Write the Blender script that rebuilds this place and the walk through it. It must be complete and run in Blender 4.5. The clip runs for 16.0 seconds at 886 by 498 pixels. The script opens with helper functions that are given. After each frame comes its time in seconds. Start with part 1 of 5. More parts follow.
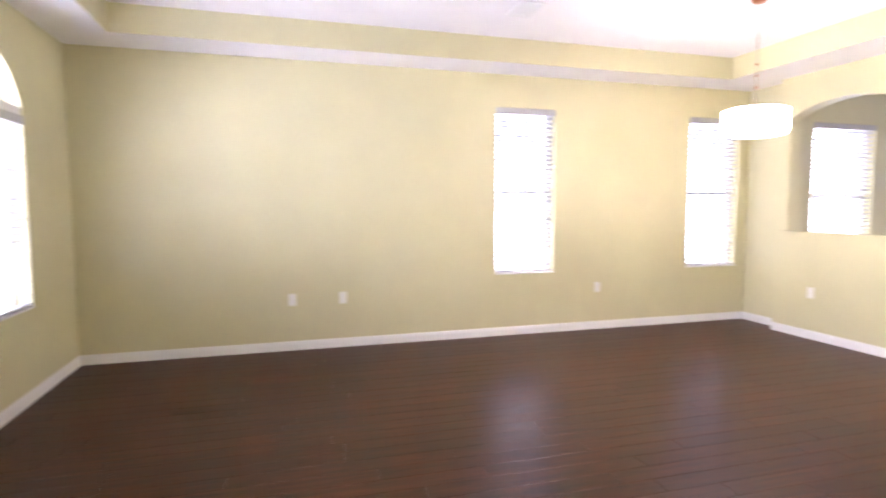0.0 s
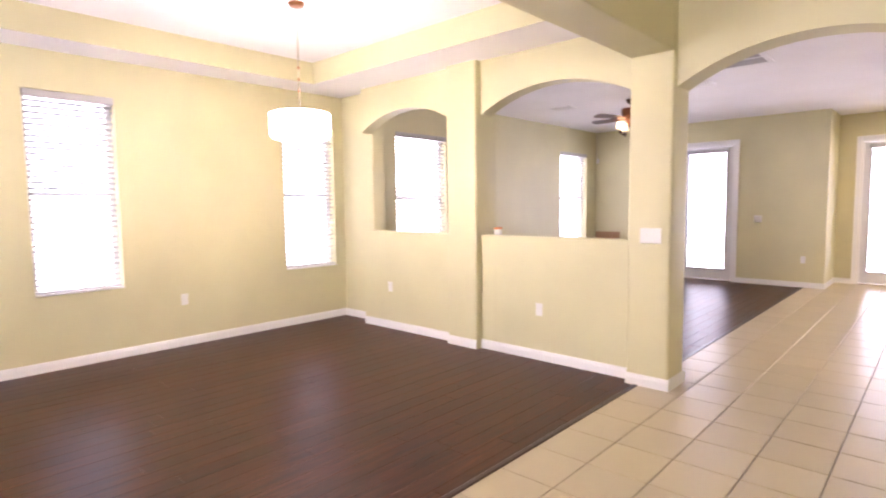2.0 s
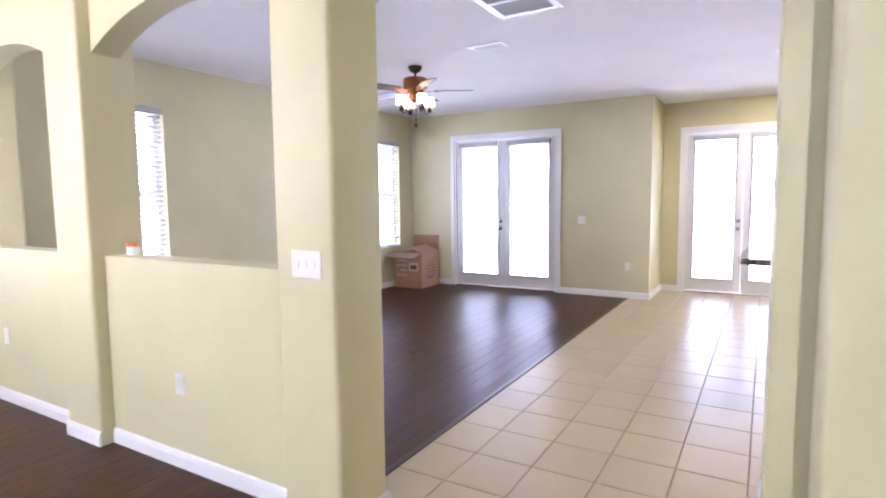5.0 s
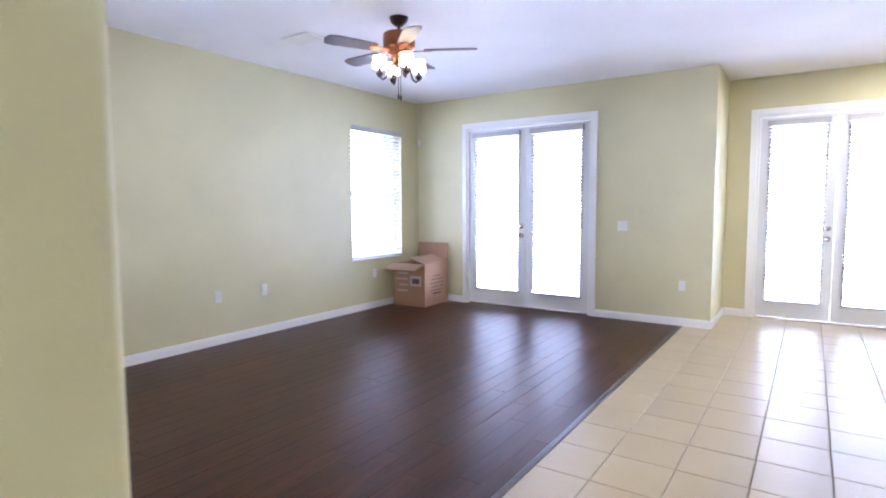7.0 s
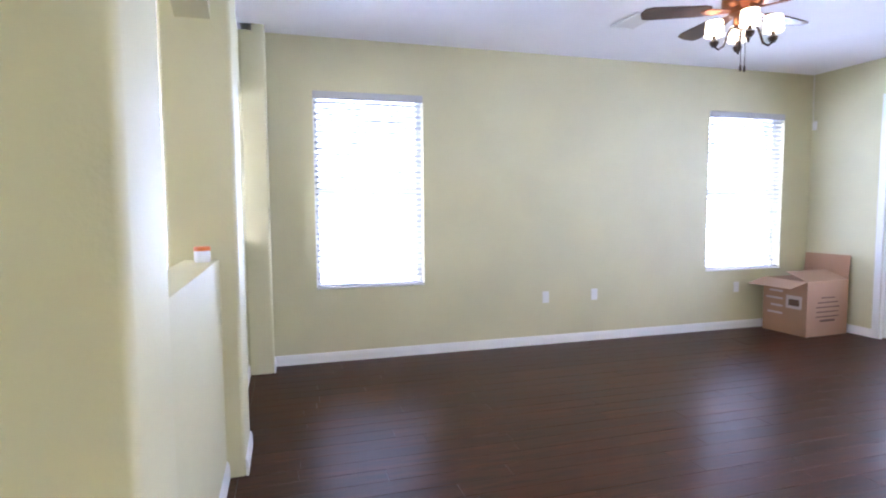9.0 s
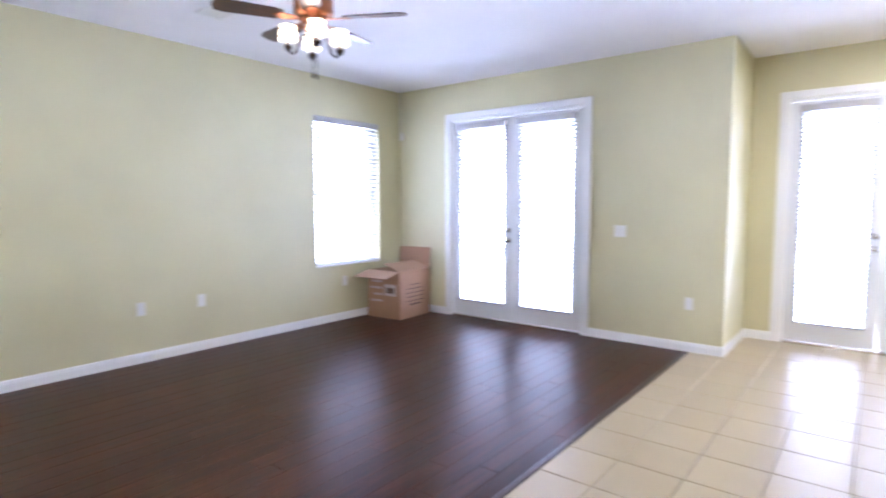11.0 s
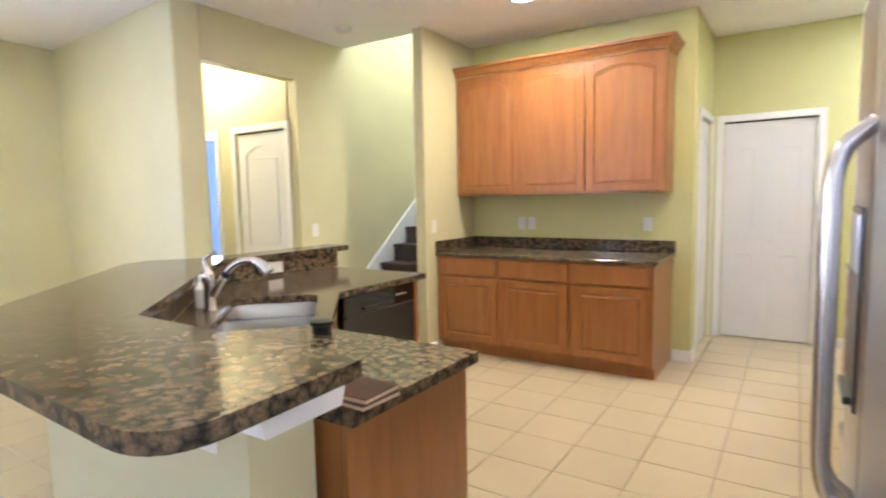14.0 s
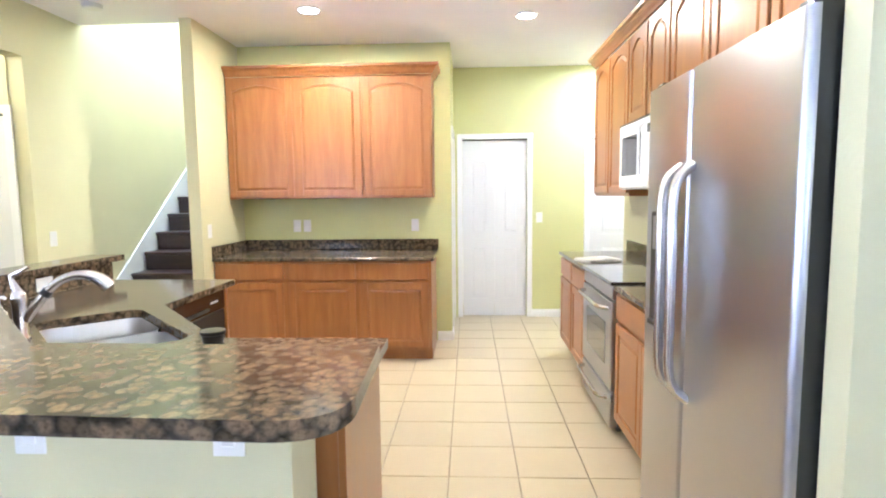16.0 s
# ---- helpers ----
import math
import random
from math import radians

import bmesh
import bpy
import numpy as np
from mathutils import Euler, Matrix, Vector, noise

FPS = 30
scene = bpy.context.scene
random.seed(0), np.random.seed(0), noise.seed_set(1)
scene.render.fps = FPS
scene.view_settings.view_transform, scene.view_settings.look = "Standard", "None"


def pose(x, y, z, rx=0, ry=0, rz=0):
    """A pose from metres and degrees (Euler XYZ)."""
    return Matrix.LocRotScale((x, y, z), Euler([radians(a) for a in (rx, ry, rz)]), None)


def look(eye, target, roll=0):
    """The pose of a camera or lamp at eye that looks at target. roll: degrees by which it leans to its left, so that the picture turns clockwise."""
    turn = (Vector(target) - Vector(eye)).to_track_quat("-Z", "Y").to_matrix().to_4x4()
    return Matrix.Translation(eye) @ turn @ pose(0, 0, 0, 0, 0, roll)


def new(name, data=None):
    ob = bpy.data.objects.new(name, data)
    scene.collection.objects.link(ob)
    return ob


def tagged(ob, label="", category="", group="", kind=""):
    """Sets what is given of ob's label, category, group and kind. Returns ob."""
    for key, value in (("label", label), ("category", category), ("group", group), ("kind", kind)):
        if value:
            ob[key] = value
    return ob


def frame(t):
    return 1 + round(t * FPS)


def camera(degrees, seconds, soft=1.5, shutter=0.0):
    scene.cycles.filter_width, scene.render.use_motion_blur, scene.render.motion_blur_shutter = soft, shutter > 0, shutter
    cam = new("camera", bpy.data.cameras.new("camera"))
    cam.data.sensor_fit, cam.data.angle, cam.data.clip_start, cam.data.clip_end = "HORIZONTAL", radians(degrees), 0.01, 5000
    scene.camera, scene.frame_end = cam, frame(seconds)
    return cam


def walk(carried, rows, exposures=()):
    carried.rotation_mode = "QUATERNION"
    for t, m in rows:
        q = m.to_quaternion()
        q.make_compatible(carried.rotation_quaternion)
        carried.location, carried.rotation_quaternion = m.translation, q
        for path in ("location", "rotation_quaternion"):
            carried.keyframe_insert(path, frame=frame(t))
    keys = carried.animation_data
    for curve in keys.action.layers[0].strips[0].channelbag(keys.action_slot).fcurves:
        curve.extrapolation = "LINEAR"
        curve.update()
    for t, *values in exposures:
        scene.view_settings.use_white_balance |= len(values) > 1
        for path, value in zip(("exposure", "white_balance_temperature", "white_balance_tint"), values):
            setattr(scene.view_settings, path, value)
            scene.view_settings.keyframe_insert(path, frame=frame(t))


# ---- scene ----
cam = camera(78.0, 16.0, soft=2.0, shutter=0.4)


PATH = [
    (0, (-5.227, -1.22, 1.406), (-4.676, 0.696, 1.252), -0.1),
    (0.5, (-4.957, -1.259, 1.413), (-3.965, 0.47, 1.255), -0.2),
    (1, (-4.701, -1.333, 1.419), (-3.414, 0.19, 1.261), -0.5),
    (1.5, (-4.421, -1.433, 1.43), (-3.035, 0.0, 1.272), -0.7),
    (2, (-4.11, -1.5, 1.434), (-2.645, -0.148, 1.271), -0.7),
    (2.5, (-3.748, -1.549, 1.436), (-2.183, -0.314, 1.271), -0.8),
    (3, (-3.344, -1.572, 1.438), (-1.731, -0.402, 1.271), -0.8),
    (3.5, (-2.931, -1.579, 1.448), (-1.27, -0.479, 1.278), -0.8),
    (4, (-2.497, -1.608, 1.45), (-0.795, -0.572, 1.277), -0.8),
    (4.5, (-2.069, -1.578, 1.446), (-0.352, -0.567, 1.267), -0.6),
    (7, (-0.145, -0.968, 1.374), (1.504, 0.142, 1.215), -0.3),
    (7.5, (0.121, -0.967, 1.362), (1.573, 0.384, 1.207), -0.5),
    (8, (0.308, -1.029, 1.362), (1.448, 0.608, 1.215), -0.3),
    (8.2, (0.378, -1.046, 1.362), (1.37, 0.685, 1.221), -0.8),
    (9.25, (0.640, -1.045, 1.385), (1.158, 0.887, 1.231), -0.2),
    (10.3, (0.923, -1.158, 1.397), (1.886, 0.587, 1.234), 0.2),
    (10.5, (0.959, -1.158, 1.398), (2.098, 0.477, 1.239), -0.1),
    (11, (1.006, -1.143, 1.397), (2.567, 0.098, 1.232), -0.1),
    (11.5, (1.063, -1.127, 1.394), (2.918, -0.397, 1.233), -0.3),
    (12, (1.125, -1.11, 1.403), (3.107, -0.892, 1.246), -0.7),
    (12.5, (1.176, -1.156, 1.409), (3.144, -1.474, 1.243), -1.1),
    (13, (1.294, -1.160, 1.398), (3.089, -2.027, 1.224), -1.1),
    (13.5, (1.402, -1.072, 1.408), (2.868, -2.418, 1.226), -1.2),
    (14, (1.440, -0.940, 1.392), (2.524, -2.611, 1.207), -1.1),
    (14.5, (1.518, -0.843, 1.364), (2.267, -2.689, 1.187), -1.0),
    (15, (1.72, -0.749, 1.37), (2.222, -2.676, 1.183), -0.7),
    (15.5, (1.848, -0.609, 1.408), (2.096, -2.584, 1.211), -0.6),
    (16, (1.982, -0.477, 1.423), (2.076, -2.465, 1.228), -0.6),
]
walk(cam, [(t, look(eye, target, roll)) for t, eye, target, roll in PATH],
     [(0, 1.35, 5800, 34), (1, 1.32, 6350, 40), (2, 1.36, 6200, 39), (3, 1.28, 6000, 38), (4.5, 1.38, 5450, 34), (7, 1.62, 4900, 28), (11, 1.7, 4900, 28), (12.5, 1.52, 5050, 25), (14, 1.55, 5200, 23), (16, 2.12, 4750, 20)])


# ---- world, exposure, large lights ----
world = bpy.data.worlds.new("sky")
scene.world = world
world.use_nodes = True
_sky = world.node_tree.nodes.new("ShaderNodeTexSky")
_sky.sky_type, _sky.sun_disc = "NISHITA", False
_sky.sun_elevation, _sky.sun_rotation = radians(50), radians(200)
_bg = world.node_tree.nodes["Background"]
world.node_tree.links.new(_sky.outputs["Color"], _bg.inputs["Color"])
_bg.inputs["Strength"].default_value = 0.1

sun = new("sun", bpy.data.lights.new("sun", "SUN"))
sun.data.energy, sun.data.angle, sun.data.color = 2.5, radians(0.6), (1.0, 0.95, 0.86)
sun.matrix_world = pose(0, 0, 20, 40, 0, 200)


def area_lamp(name, m, w, h, watts, colour):
    ob = new(name, bpy.data.lights.new(name, "AREA"))
    ob.data.shape, ob.data.size, ob.data.size_y = "RECTANGLE", w, h
    ob.data.energy, ob.data.color = watts, colour
    ob.matrix_world = m
    return ob


def bulb(name, x, y, z, watts, colour, radius=0.04):
    ob = new(name, bpy.data.lights.new(name, "POINT"))
    ob.data.energy, ob.data.color, ob.data.shadow_soft_size = watts, colour, radius
    ob.location = (x, y, z)
    return ob


DAY = (0.93, 0.97, 1.0)
WARM = (1.0, 0.82, 0.55)
SOFTWARM = (1.0, 0.93, 0.80)
CANWARM = (1.0, 0.83, 0.47)

# ---- plan (metres) ----
CEIL = 2.853            # living room, nook and kitchen
TRAY, SOFFIT = 3.03, 2.80
BEAM = 2.52
FRONT, DIN_Y, LIV_Y = -7.02, 4.28, 3.89
BACK, NOOK_X = 6.42, 7.39
JAMB_R, FOYER_Y = -1.615, -1.86
WEST, OPEN_X = 0.53, 5.19
BUF_Y, FAR_Y = -5.77, -6.82
STUB_X0, STUB_X1 = 4.185, 4.285
STUB_Y = -4.90
EDGE, EDGE_D = 0.21, 0.245             # where wood meets tile

# ---- materials ----


def shader(name):
    m = bpy.data.materials.new(name)
    m.use_nodes = True
    nt = m.node_tree
    return m, nt, nt.nodes["Principled BSDF"]


def node(nt, kind, **inputs):
    n = nt.nodes.new(kind)
    for k, v in inputs.items():
        n.inputs[k.replace("_", " ")].default_value = v
    return n


def coords(nt, scale=(1, 1, 1)):
    c = nt.nodes.new("ShaderNodeTexCoord")
    mp = nt.nodes.new("ShaderNodeMapping")
    mp.inputs["Scale"].default_value = scale
    nt.links.new(c.outputs["Object"], mp.inputs["Vector"])
    return mp.outputs["Vector"]


def ramp(nt, fac, stops):
    r = nt.nodes.new("ShaderNodeValToRGB")
    while len(r.color_ramp.elements) < len(stops):
        r.color_ramp.elements.new(0.5)
    for e, (p, c) in zip(r.color_ramp.elements, stops):
        e.position, e.color = p, (*c, 1)
    nt.links.new(fac, r.inputs["Fac"])
    return r.outputs["Color"]


def bump(nt, b, height, strength, distance=0.002):
    n = nt.nodes.new("ShaderNodeBump")
    n.inputs["Strength"].default_value, n.inputs["Distance"].default_value = strength, distance
    nt.links.new(height, n.inputs["Height"])
    nt.links.new(n.outputs["Normal"], b.inputs["Normal"])


def painted(name, colour, rough=0.55, texture=60.0, strength=0.12, vary=0.05):
    """Rolled paint: orange-peel relief, faint roller patches."""
    m, nt, b = shader(name)
    v = coords(nt)
    big = node(nt, "ShaderNodeTexNoise", Scale=1.3, Detail=3.0)
    nt.links.new(v, big.inputs["Vector"])
    lo = tuple(c * (1 - vary) for c in colour)
    hi = tuple(min(1, c * (1 + vary)) for c in colour)
    nt.links.new(ramp(nt, big.outputs["Fac"], [(0.3, lo), (0.7, hi)]), b.inputs["Base Color"])
    fine = node(nt, "ShaderNodeTexNoise", Scale=texture, Detail=2.0)
    nt.links.new(v, fine.inputs["Vector"])
    bump(nt, b, fine.outputs["Fac"], strength, 0.004)
    b.inputs["Roughness"].default_value = rough
    return m


def plain(name, colour, rough=0.5, metal=0.0, coat=0.0):
    m, nt, b = shader(name)
    v = coords(nt)
    n = node(nt, "ShaderNodeTexNoise", Scale=9.0, Detail=4.0)
    nt.links.new(v, n.inputs["Vector"])
    nt.links.new(ramp(nt, n.outputs["Fac"], [(0.25, tuple(c * 0.93 for c in colour)), (0.75, colour)]), b.inputs["Base Color"])
    b.inputs["Roughness"].default_value, b.inputs["Metallic"].default_value = rough, metal
    b.inputs["Coat Weight"].default_value = coat
    return m


def glowing(name, colour, strength):
    m, nt, b = shader(name)
    b.inputs["Base Color"].default_value = (*colour, 1)
    b.inputs["Emission Color"].default_value = (*colour, 1)
    b.inputs["Emission Strength"].default_value = strength
    return m


def wood(name, dark, light, stretch=(14, 1.2, 14), rough=0.3, coat=0.3, per_piece=0.0, relief=0.25):
    m, nt, b = shader(name)
    v = coords(nt, stretch)
    if per_piece:
        info = nt.nodes.new("ShaderNodeObjectInfo")
        add = nt.nodes.new("ShaderNodeVectorMath")
        add.operation = "ADD"
        mul = nt.nodes.new("ShaderNodeMath")
        mul.operation = "MULTIPLY"
        mul.inputs[1].default_value = 40.0
        nt.links.new(info.outputs["Random"], mul.inputs[0])
        nt.links.new(v, add.inputs[0])
        nt.links.new(mul.outputs[0], add.inputs[1])
        v = add.outputs[0]
    g = node(nt, "ShaderNodeTexNoise", Scale=2.2, Detail=7.0, Roughness=0.62, Distortion=0.6)
    nt.links.new(v, g.inputs["Vector"])
    col = ramp(nt, g.outputs["Fac"], [(0.3, dark), (0.72, light)])
    if per_piece:
        hsv = nt.nodes.new("ShaderNodeHueSaturation")
        mr = nt.nodes.new("ShaderNodeMapRange")
        mr.inputs["To Min"].default_value, mr.inputs["To Max"].default_value = 1 - per_piece, 1 + per_piece
        nt.links.new(info.outputs["Random"], mr.inputs["Value"])
        nt.links.new(mr.outputs["Result"], hsv.inputs["Value"])
        nt.links.new(col, hsv.inputs["Color"])
        col = hsv.outputs["Color"]
    nt.links.new(col, b.inputs["Base Color"])
    rr = nt.nodes.new("ShaderNodeMapRange")
    rr.inputs["To Min"].default_value, rr.inputs["To Max"].default_value = rough * 0.8, rough * 1.3
    nt.links.new(g.outputs["Fac"], rr.inputs["Value"])
    nt.links.new(rr.outputs["Result"], b.inputs["Roughness"])
    b.inputs["Coat Weight"].default_value, b.inputs["Coat Roughness"].default_value = coat, 0.2
    bump(nt, b, g.outputs["Fac"], relief, 0.0015)
    return m


def granite_mat():
    """Polished brown granite: rounded tan crystals in a dark ground, black flecks."""
    m, nt, b = shader("granite")
    v = coords(nt)
    warp = node(nt, "ShaderNodeTexNoise", Scale=38.0, Detail=3.0, Roughness=0.6)
    nt.links.new(v, warp.inputs["Vector"])
    push = nt.nodes.new("ShaderNodeMixRGB")
    push.blend_type = "LINEAR_LIGHT"
    push.inputs["Fac"].default_value = 0.006
    nt.links.new(v, push.inputs["Color1"])
    nt.links.new(warp.outputs["Color"], push.inputs["Color2"])
    cell = node(nt, "ShaderNodeTexVoronoi", Scale=36.0, Randomness=0.9)
    nt.links.new(push.outputs["Color"], cell.inputs["Vector"])
    body = ramp(nt, cell.outputs["Distance"], [(0.05, (0.255, 0.184, 0.112)), (0.42, (0.212, 0.155, 0.098)), (0.60, (0.12, 0.094, 0.066)), (0.80, (0.042, 0.035, 0.029))])
    shade = nt.nodes.new("ShaderNodeSeparateColor")
    nt.links.new(cell.outputs["Color"], shade.inputs["Color"])
    tone = ramp(nt, shade.outputs["Red"], [(0.05, (0.42, 0.42, 0.41)), (0.25, (0.78, 0.81, 0.79)), (0.9, (1.0, 0.96, 0.92))])
    grain = node(nt, "ShaderNodeTexNoise", Scale=95.0, Detail=4.0, Roughness=0.65)
    nt.links.new(v, grain.inputs["Vector"])
    fleck = ramp(nt, grain.outputs["Fac"], [(0.30, (0.22, 0.21, 0.20)), (0.50, (0.80, 0.80, 0.79)), (0.72, (1.1, 1.08, 1.05))])
    for c in (tone, fleck):
        mul = nt.nodes.new("ShaderNodeMixRGB")
        mul.blend_type = "MULTIPLY"
        mul.inputs["Fac"].default_value = 0.9
        nt.links.new(body, mul.inputs["Color1"])
        nt.links.new(c, mul.inputs["Color2"])
        body = mul.outputs["Color"]
    nt.links.new(body, b.inputs["Base Color"])
    b.inputs["Roughness"].default_value = 0.11
    b.inputs["Specular IOR Level"].default_value = 0.24
    return m


def tile_mat():
    m, nt, b = shader("ceramic_tile")
    v = coords(nt)
    info = nt.nodes.new("ShaderNodeObjectInfo")
    n = node(nt, "ShaderNodeTexNoise", Scale=3.0, Detail=2.0, Roughness=0.5)
    g = nt.nodes.new("ShaderNodeNewGeometry")
    nt.links.new(g.outputs["Position"], n.inputs["Vector"])
    col = ramp(nt, n.outputs["Fac"], [(0.2, (0.475, 0.398, 0.252)), (0.8, (0.515, 0.438, 0.287))])
    hsv = nt.nodes.new("ShaderNodeHueSaturation")
    mr = nt.nodes.new("ShaderNodeMapRange")
    mr.inputs["To Min"].default_value, mr.inputs["To Max"].default_value = 0.97, 1.03
    nt.links.new(info.outputs["Random"], mr.inputs["Value"])
    nt.links.new(mr.outputs["Result"], hsv.inputs["Value"])
    nt.links.new(col, hsv.inputs["Color"])
    nt.links.new(hsv.outputs["Color"], b.inputs["Base Color"])
    rr = nt.nodes.new("ShaderNodeMapRange")
    rr.inputs["To Min"].default_value, rr.inputs["To Max"].default_value = 0.26, 0.40
    nt.links.new(n.outputs["Fac"], rr.inputs["Value"])
    nt.links.new(rr.outputs["Result"], b.inputs["Roughness"])
    n2 = node(nt, "ShaderNodeTexNoise", Scale=25.0, Detail=2.0)
    nt.links.new(v, n2.inputs["Vector"])
    bump(nt, b, n2.outputs["Fac"], 0.1, 0.003)
    return m


def steel_mat(name, colour, rough, grain=(2, 2, 220)):
    m, nt, b = shader(name)
    v = coords(nt, grain)
    n = node(nt, "ShaderNodeTexNoise", Scale=3.0, Detail=3.0)
    nt.links.new(v, n.inputs["Vector"])
    rr = nt.nodes.new("ShaderNodeMapRange")
    rr.inputs["To Min"].default_value, rr.inputs["To Max"].default_value = rough * 0.92, rough * 1.1
    nt.links.new(n.outputs["Fac"], rr.inputs["Value"])
    nt.links.new(rr.outputs["Result"], b.inputs["Roughness"])
    nt.links.new(ramp(nt, n.outputs["Fac"], [(0.3, tuple(c * 0.97 for c in colour)), (0.7, colour)]), b.inputs["Base Color"])
    b.inputs["Metallic"].default_value = 1.0
    return m


def glass_mat(name, colour=(1, 1, 1), rough=0.0):
    m, nt, b = shader(name)
    b.inputs["Base Color"].default_value = (*colour, 1)
    b.inputs["Roughness"].default_value = rough
    b.inputs["Transmission Weight"].default_value = 1.0
    b.inputs["IOR"].default_value = 1.45
    return m


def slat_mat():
    """White faux-wood slat that lets some daylight through; base greyed to hold its backlit shade."""
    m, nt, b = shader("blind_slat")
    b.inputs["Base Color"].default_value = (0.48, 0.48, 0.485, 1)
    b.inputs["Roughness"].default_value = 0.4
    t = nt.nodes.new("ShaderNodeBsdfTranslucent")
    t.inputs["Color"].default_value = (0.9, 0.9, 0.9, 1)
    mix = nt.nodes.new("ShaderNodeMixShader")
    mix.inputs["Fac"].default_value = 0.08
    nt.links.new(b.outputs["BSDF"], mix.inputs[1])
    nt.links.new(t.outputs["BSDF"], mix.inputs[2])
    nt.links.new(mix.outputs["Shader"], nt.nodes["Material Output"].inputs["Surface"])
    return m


WALL = painted("wall_paint", (0.615, 0.58, 0.35), 0.5, 70.0, 0.18)
# same paint as WALL, with the kitchen's yellow-green light put into the colour
LIME = painted("kitchen_lit_paint", (0.60, 0.60, 0.265), 0.5, 70.0, 0.18)
CEILW = painted("ceiling_paint", (0.90, 0.89, 0.90), 0.8, 45.0, 0.35, 0.03)
TRIM = painted("trim_paint", (0.82, 0.82, 0.81), 0.28, 30.0, 0.03, 0.02)
DOORW = painted("door_paint", (0.74, 0.74, 0.74), 0.35, 40.0, 0.04, 0.02)
OAK = wood("dark_plank", (0.022, 0.0068, 0.0034), (0.084, 0.026, 0.0112), (1.2, 12, 12), 0.33, 0.0, 0.2, 0.25)
OAK.node_tree.nodes["Principled BSDF"].inputs["Specular IOR Level"].default_value = 0.21
CAB = wood("maple_stain", (0.262, 0.098, 0.022), (0.355, 0.148, 0.036), (9, 9, 0.9), 0.32, 0.25, 0.05, 0.08)
STAIRW = wood("stair_wood", (0.018, 0.008, 0.006), (0.05, 0.022, 0.016), (1.2, 12, 12), 0.3, 0.3)
GRANITE = granite_mat()
TILE = tile_mat()
GROUT = painted("grout", (0.30, 0.24, 0.17), 0.9, 90.0, 0.3)
SUBFLOOR = painted("subfloor", (0.012, 0.006, 0.004), 0.8, 90.0, 0.1)
STEEL = steel_mat("brushed_steel", (0.47, 0.47, 0.505), 0.30)
NICKEL = steel_mat("satin_nickel", (0.62, 0.58, 0.53), 0.25, (40, 40, 40))
SINKM = steel_mat("sink_steel", (0.55, 0.55, 0.55), 0.3, (60, 4, 4))
BLACK = plain("black_plastic", (0.012, 0.012, 0.013), 0.35, 0.0, 0.2)
BLACKGLASS = plain("black_glass", (0.006, 0.006, 0.007), 0.05, 0.0, 0.6)
WHITEP = plain("white_plastic", (0.80, 0.79, 0.76), 0.35)
BRONZE = plain("oiled_bronze", (0.05, 0.03, 0.018), 0.35, 0.7)
COPPER = plain("antique_copper", (0.34, 0.14, 0.06), 0.28, 0.9)
SLAT = slat_mat()
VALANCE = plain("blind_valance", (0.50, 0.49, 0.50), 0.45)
GLASS = glass_mat("window_glass")
CARD = painted("cardboard", (0.40, 0.24, 0.14), 0.8, 120.0, 0.15, 0.1)
CARD2 = painted("cardboard_inside", (0.47, 0.31, 0.20), 0.8, 120.0, 0.15, 0.1)
INK = plain("brown_ink", (0.13, 0.075, 0.05), 0.8)
PALEINK = plain("pale_print", (0.62, 0.52, 0.45), 0.7)

# ---- builders ----


def mesh_of(name, bm, mat, smooth=False):
    me = bpy.data.meshes.new(name)
    bmesh.ops.recalc_face_normals(bm, faces=bm.faces)
    if smooth:
        for f in bm.faces:
            f.smooth = True
        for e in bm.edges:
            if len(e.link_faces) == 2 and e.calc_face_angle(0) > 0.7:
                e.smooth = False
    bm.to_mesh(me)
    bm.free()
    me.materials.append(mat)
    return me


def part(name, bm, mat, parent, label="", smooth=False):
    ob = new(name, mesh_of(name, bm, mat, smooth))
    ob.parent = parent
    if label:
        tagged(ob, label)
    return ob


def thing(name, x, y, z, label, category, rz=0.0, group="", kind=""):
    ob = new(name)
    ob.empty_display_size = 0.1
    ob.matrix_world = pose(x, y, z, 0, 0, rz)
    return tagged(ob, label, category, group, kind)


def structure(name, bm, mat, label, category, smooth=False):
    ob = new(name, mesh_of(name, bm, mat, smooth))
    return tagged(ob, label, category, kind="structure")


def box(bm, x0, x1, y0, y1, z0, z1, bevel=0.0, segs=2):
    r = bmesh.ops.create_cube(bm, size=1.0, matrix=Matrix.Translation(((x0 + x1) / 2, (y0 + y1) / 2, (z0 + z1) / 2)) @ Matrix.Diagonal((abs(x1 - x0), abs(y1 - y0), abs(z1 - z0), 1)))
    if bevel:
        es = {e for v in r["verts"] for e in v.link_edges}
        bmesh.ops.bevel(bm, geom=list(es), offset=bevel, segments=segs, affect="EDGES", profile=0.5)
    return bm


def boxed(*a, **k):
    return box(bmesh.new(), *a, **k)


def prism(bm, pts, h0, h1, axis="z"):
    """A polygon, drawn across an axis, drawn out from h0 to h1 along it."""
    def at(p, h):
        return {"z": (p[0], p[1], h), "y": (p[0], h, p[1]), "x": (h, p[0], p[1])}[axis]
    lo = [bm.verts.new(at(p, h0)) for p in pts]
    hi = [bm.verts.new(at(p, h1)) for p in pts]
    bm.faces.new(lo)
    bm.faces.new(hi)
    for i in range(len(pts)):
        j = (i + 1) % len(pts)
        bm.faces.new((lo[i], lo[j], hi[j], hi[i]))
    return bm


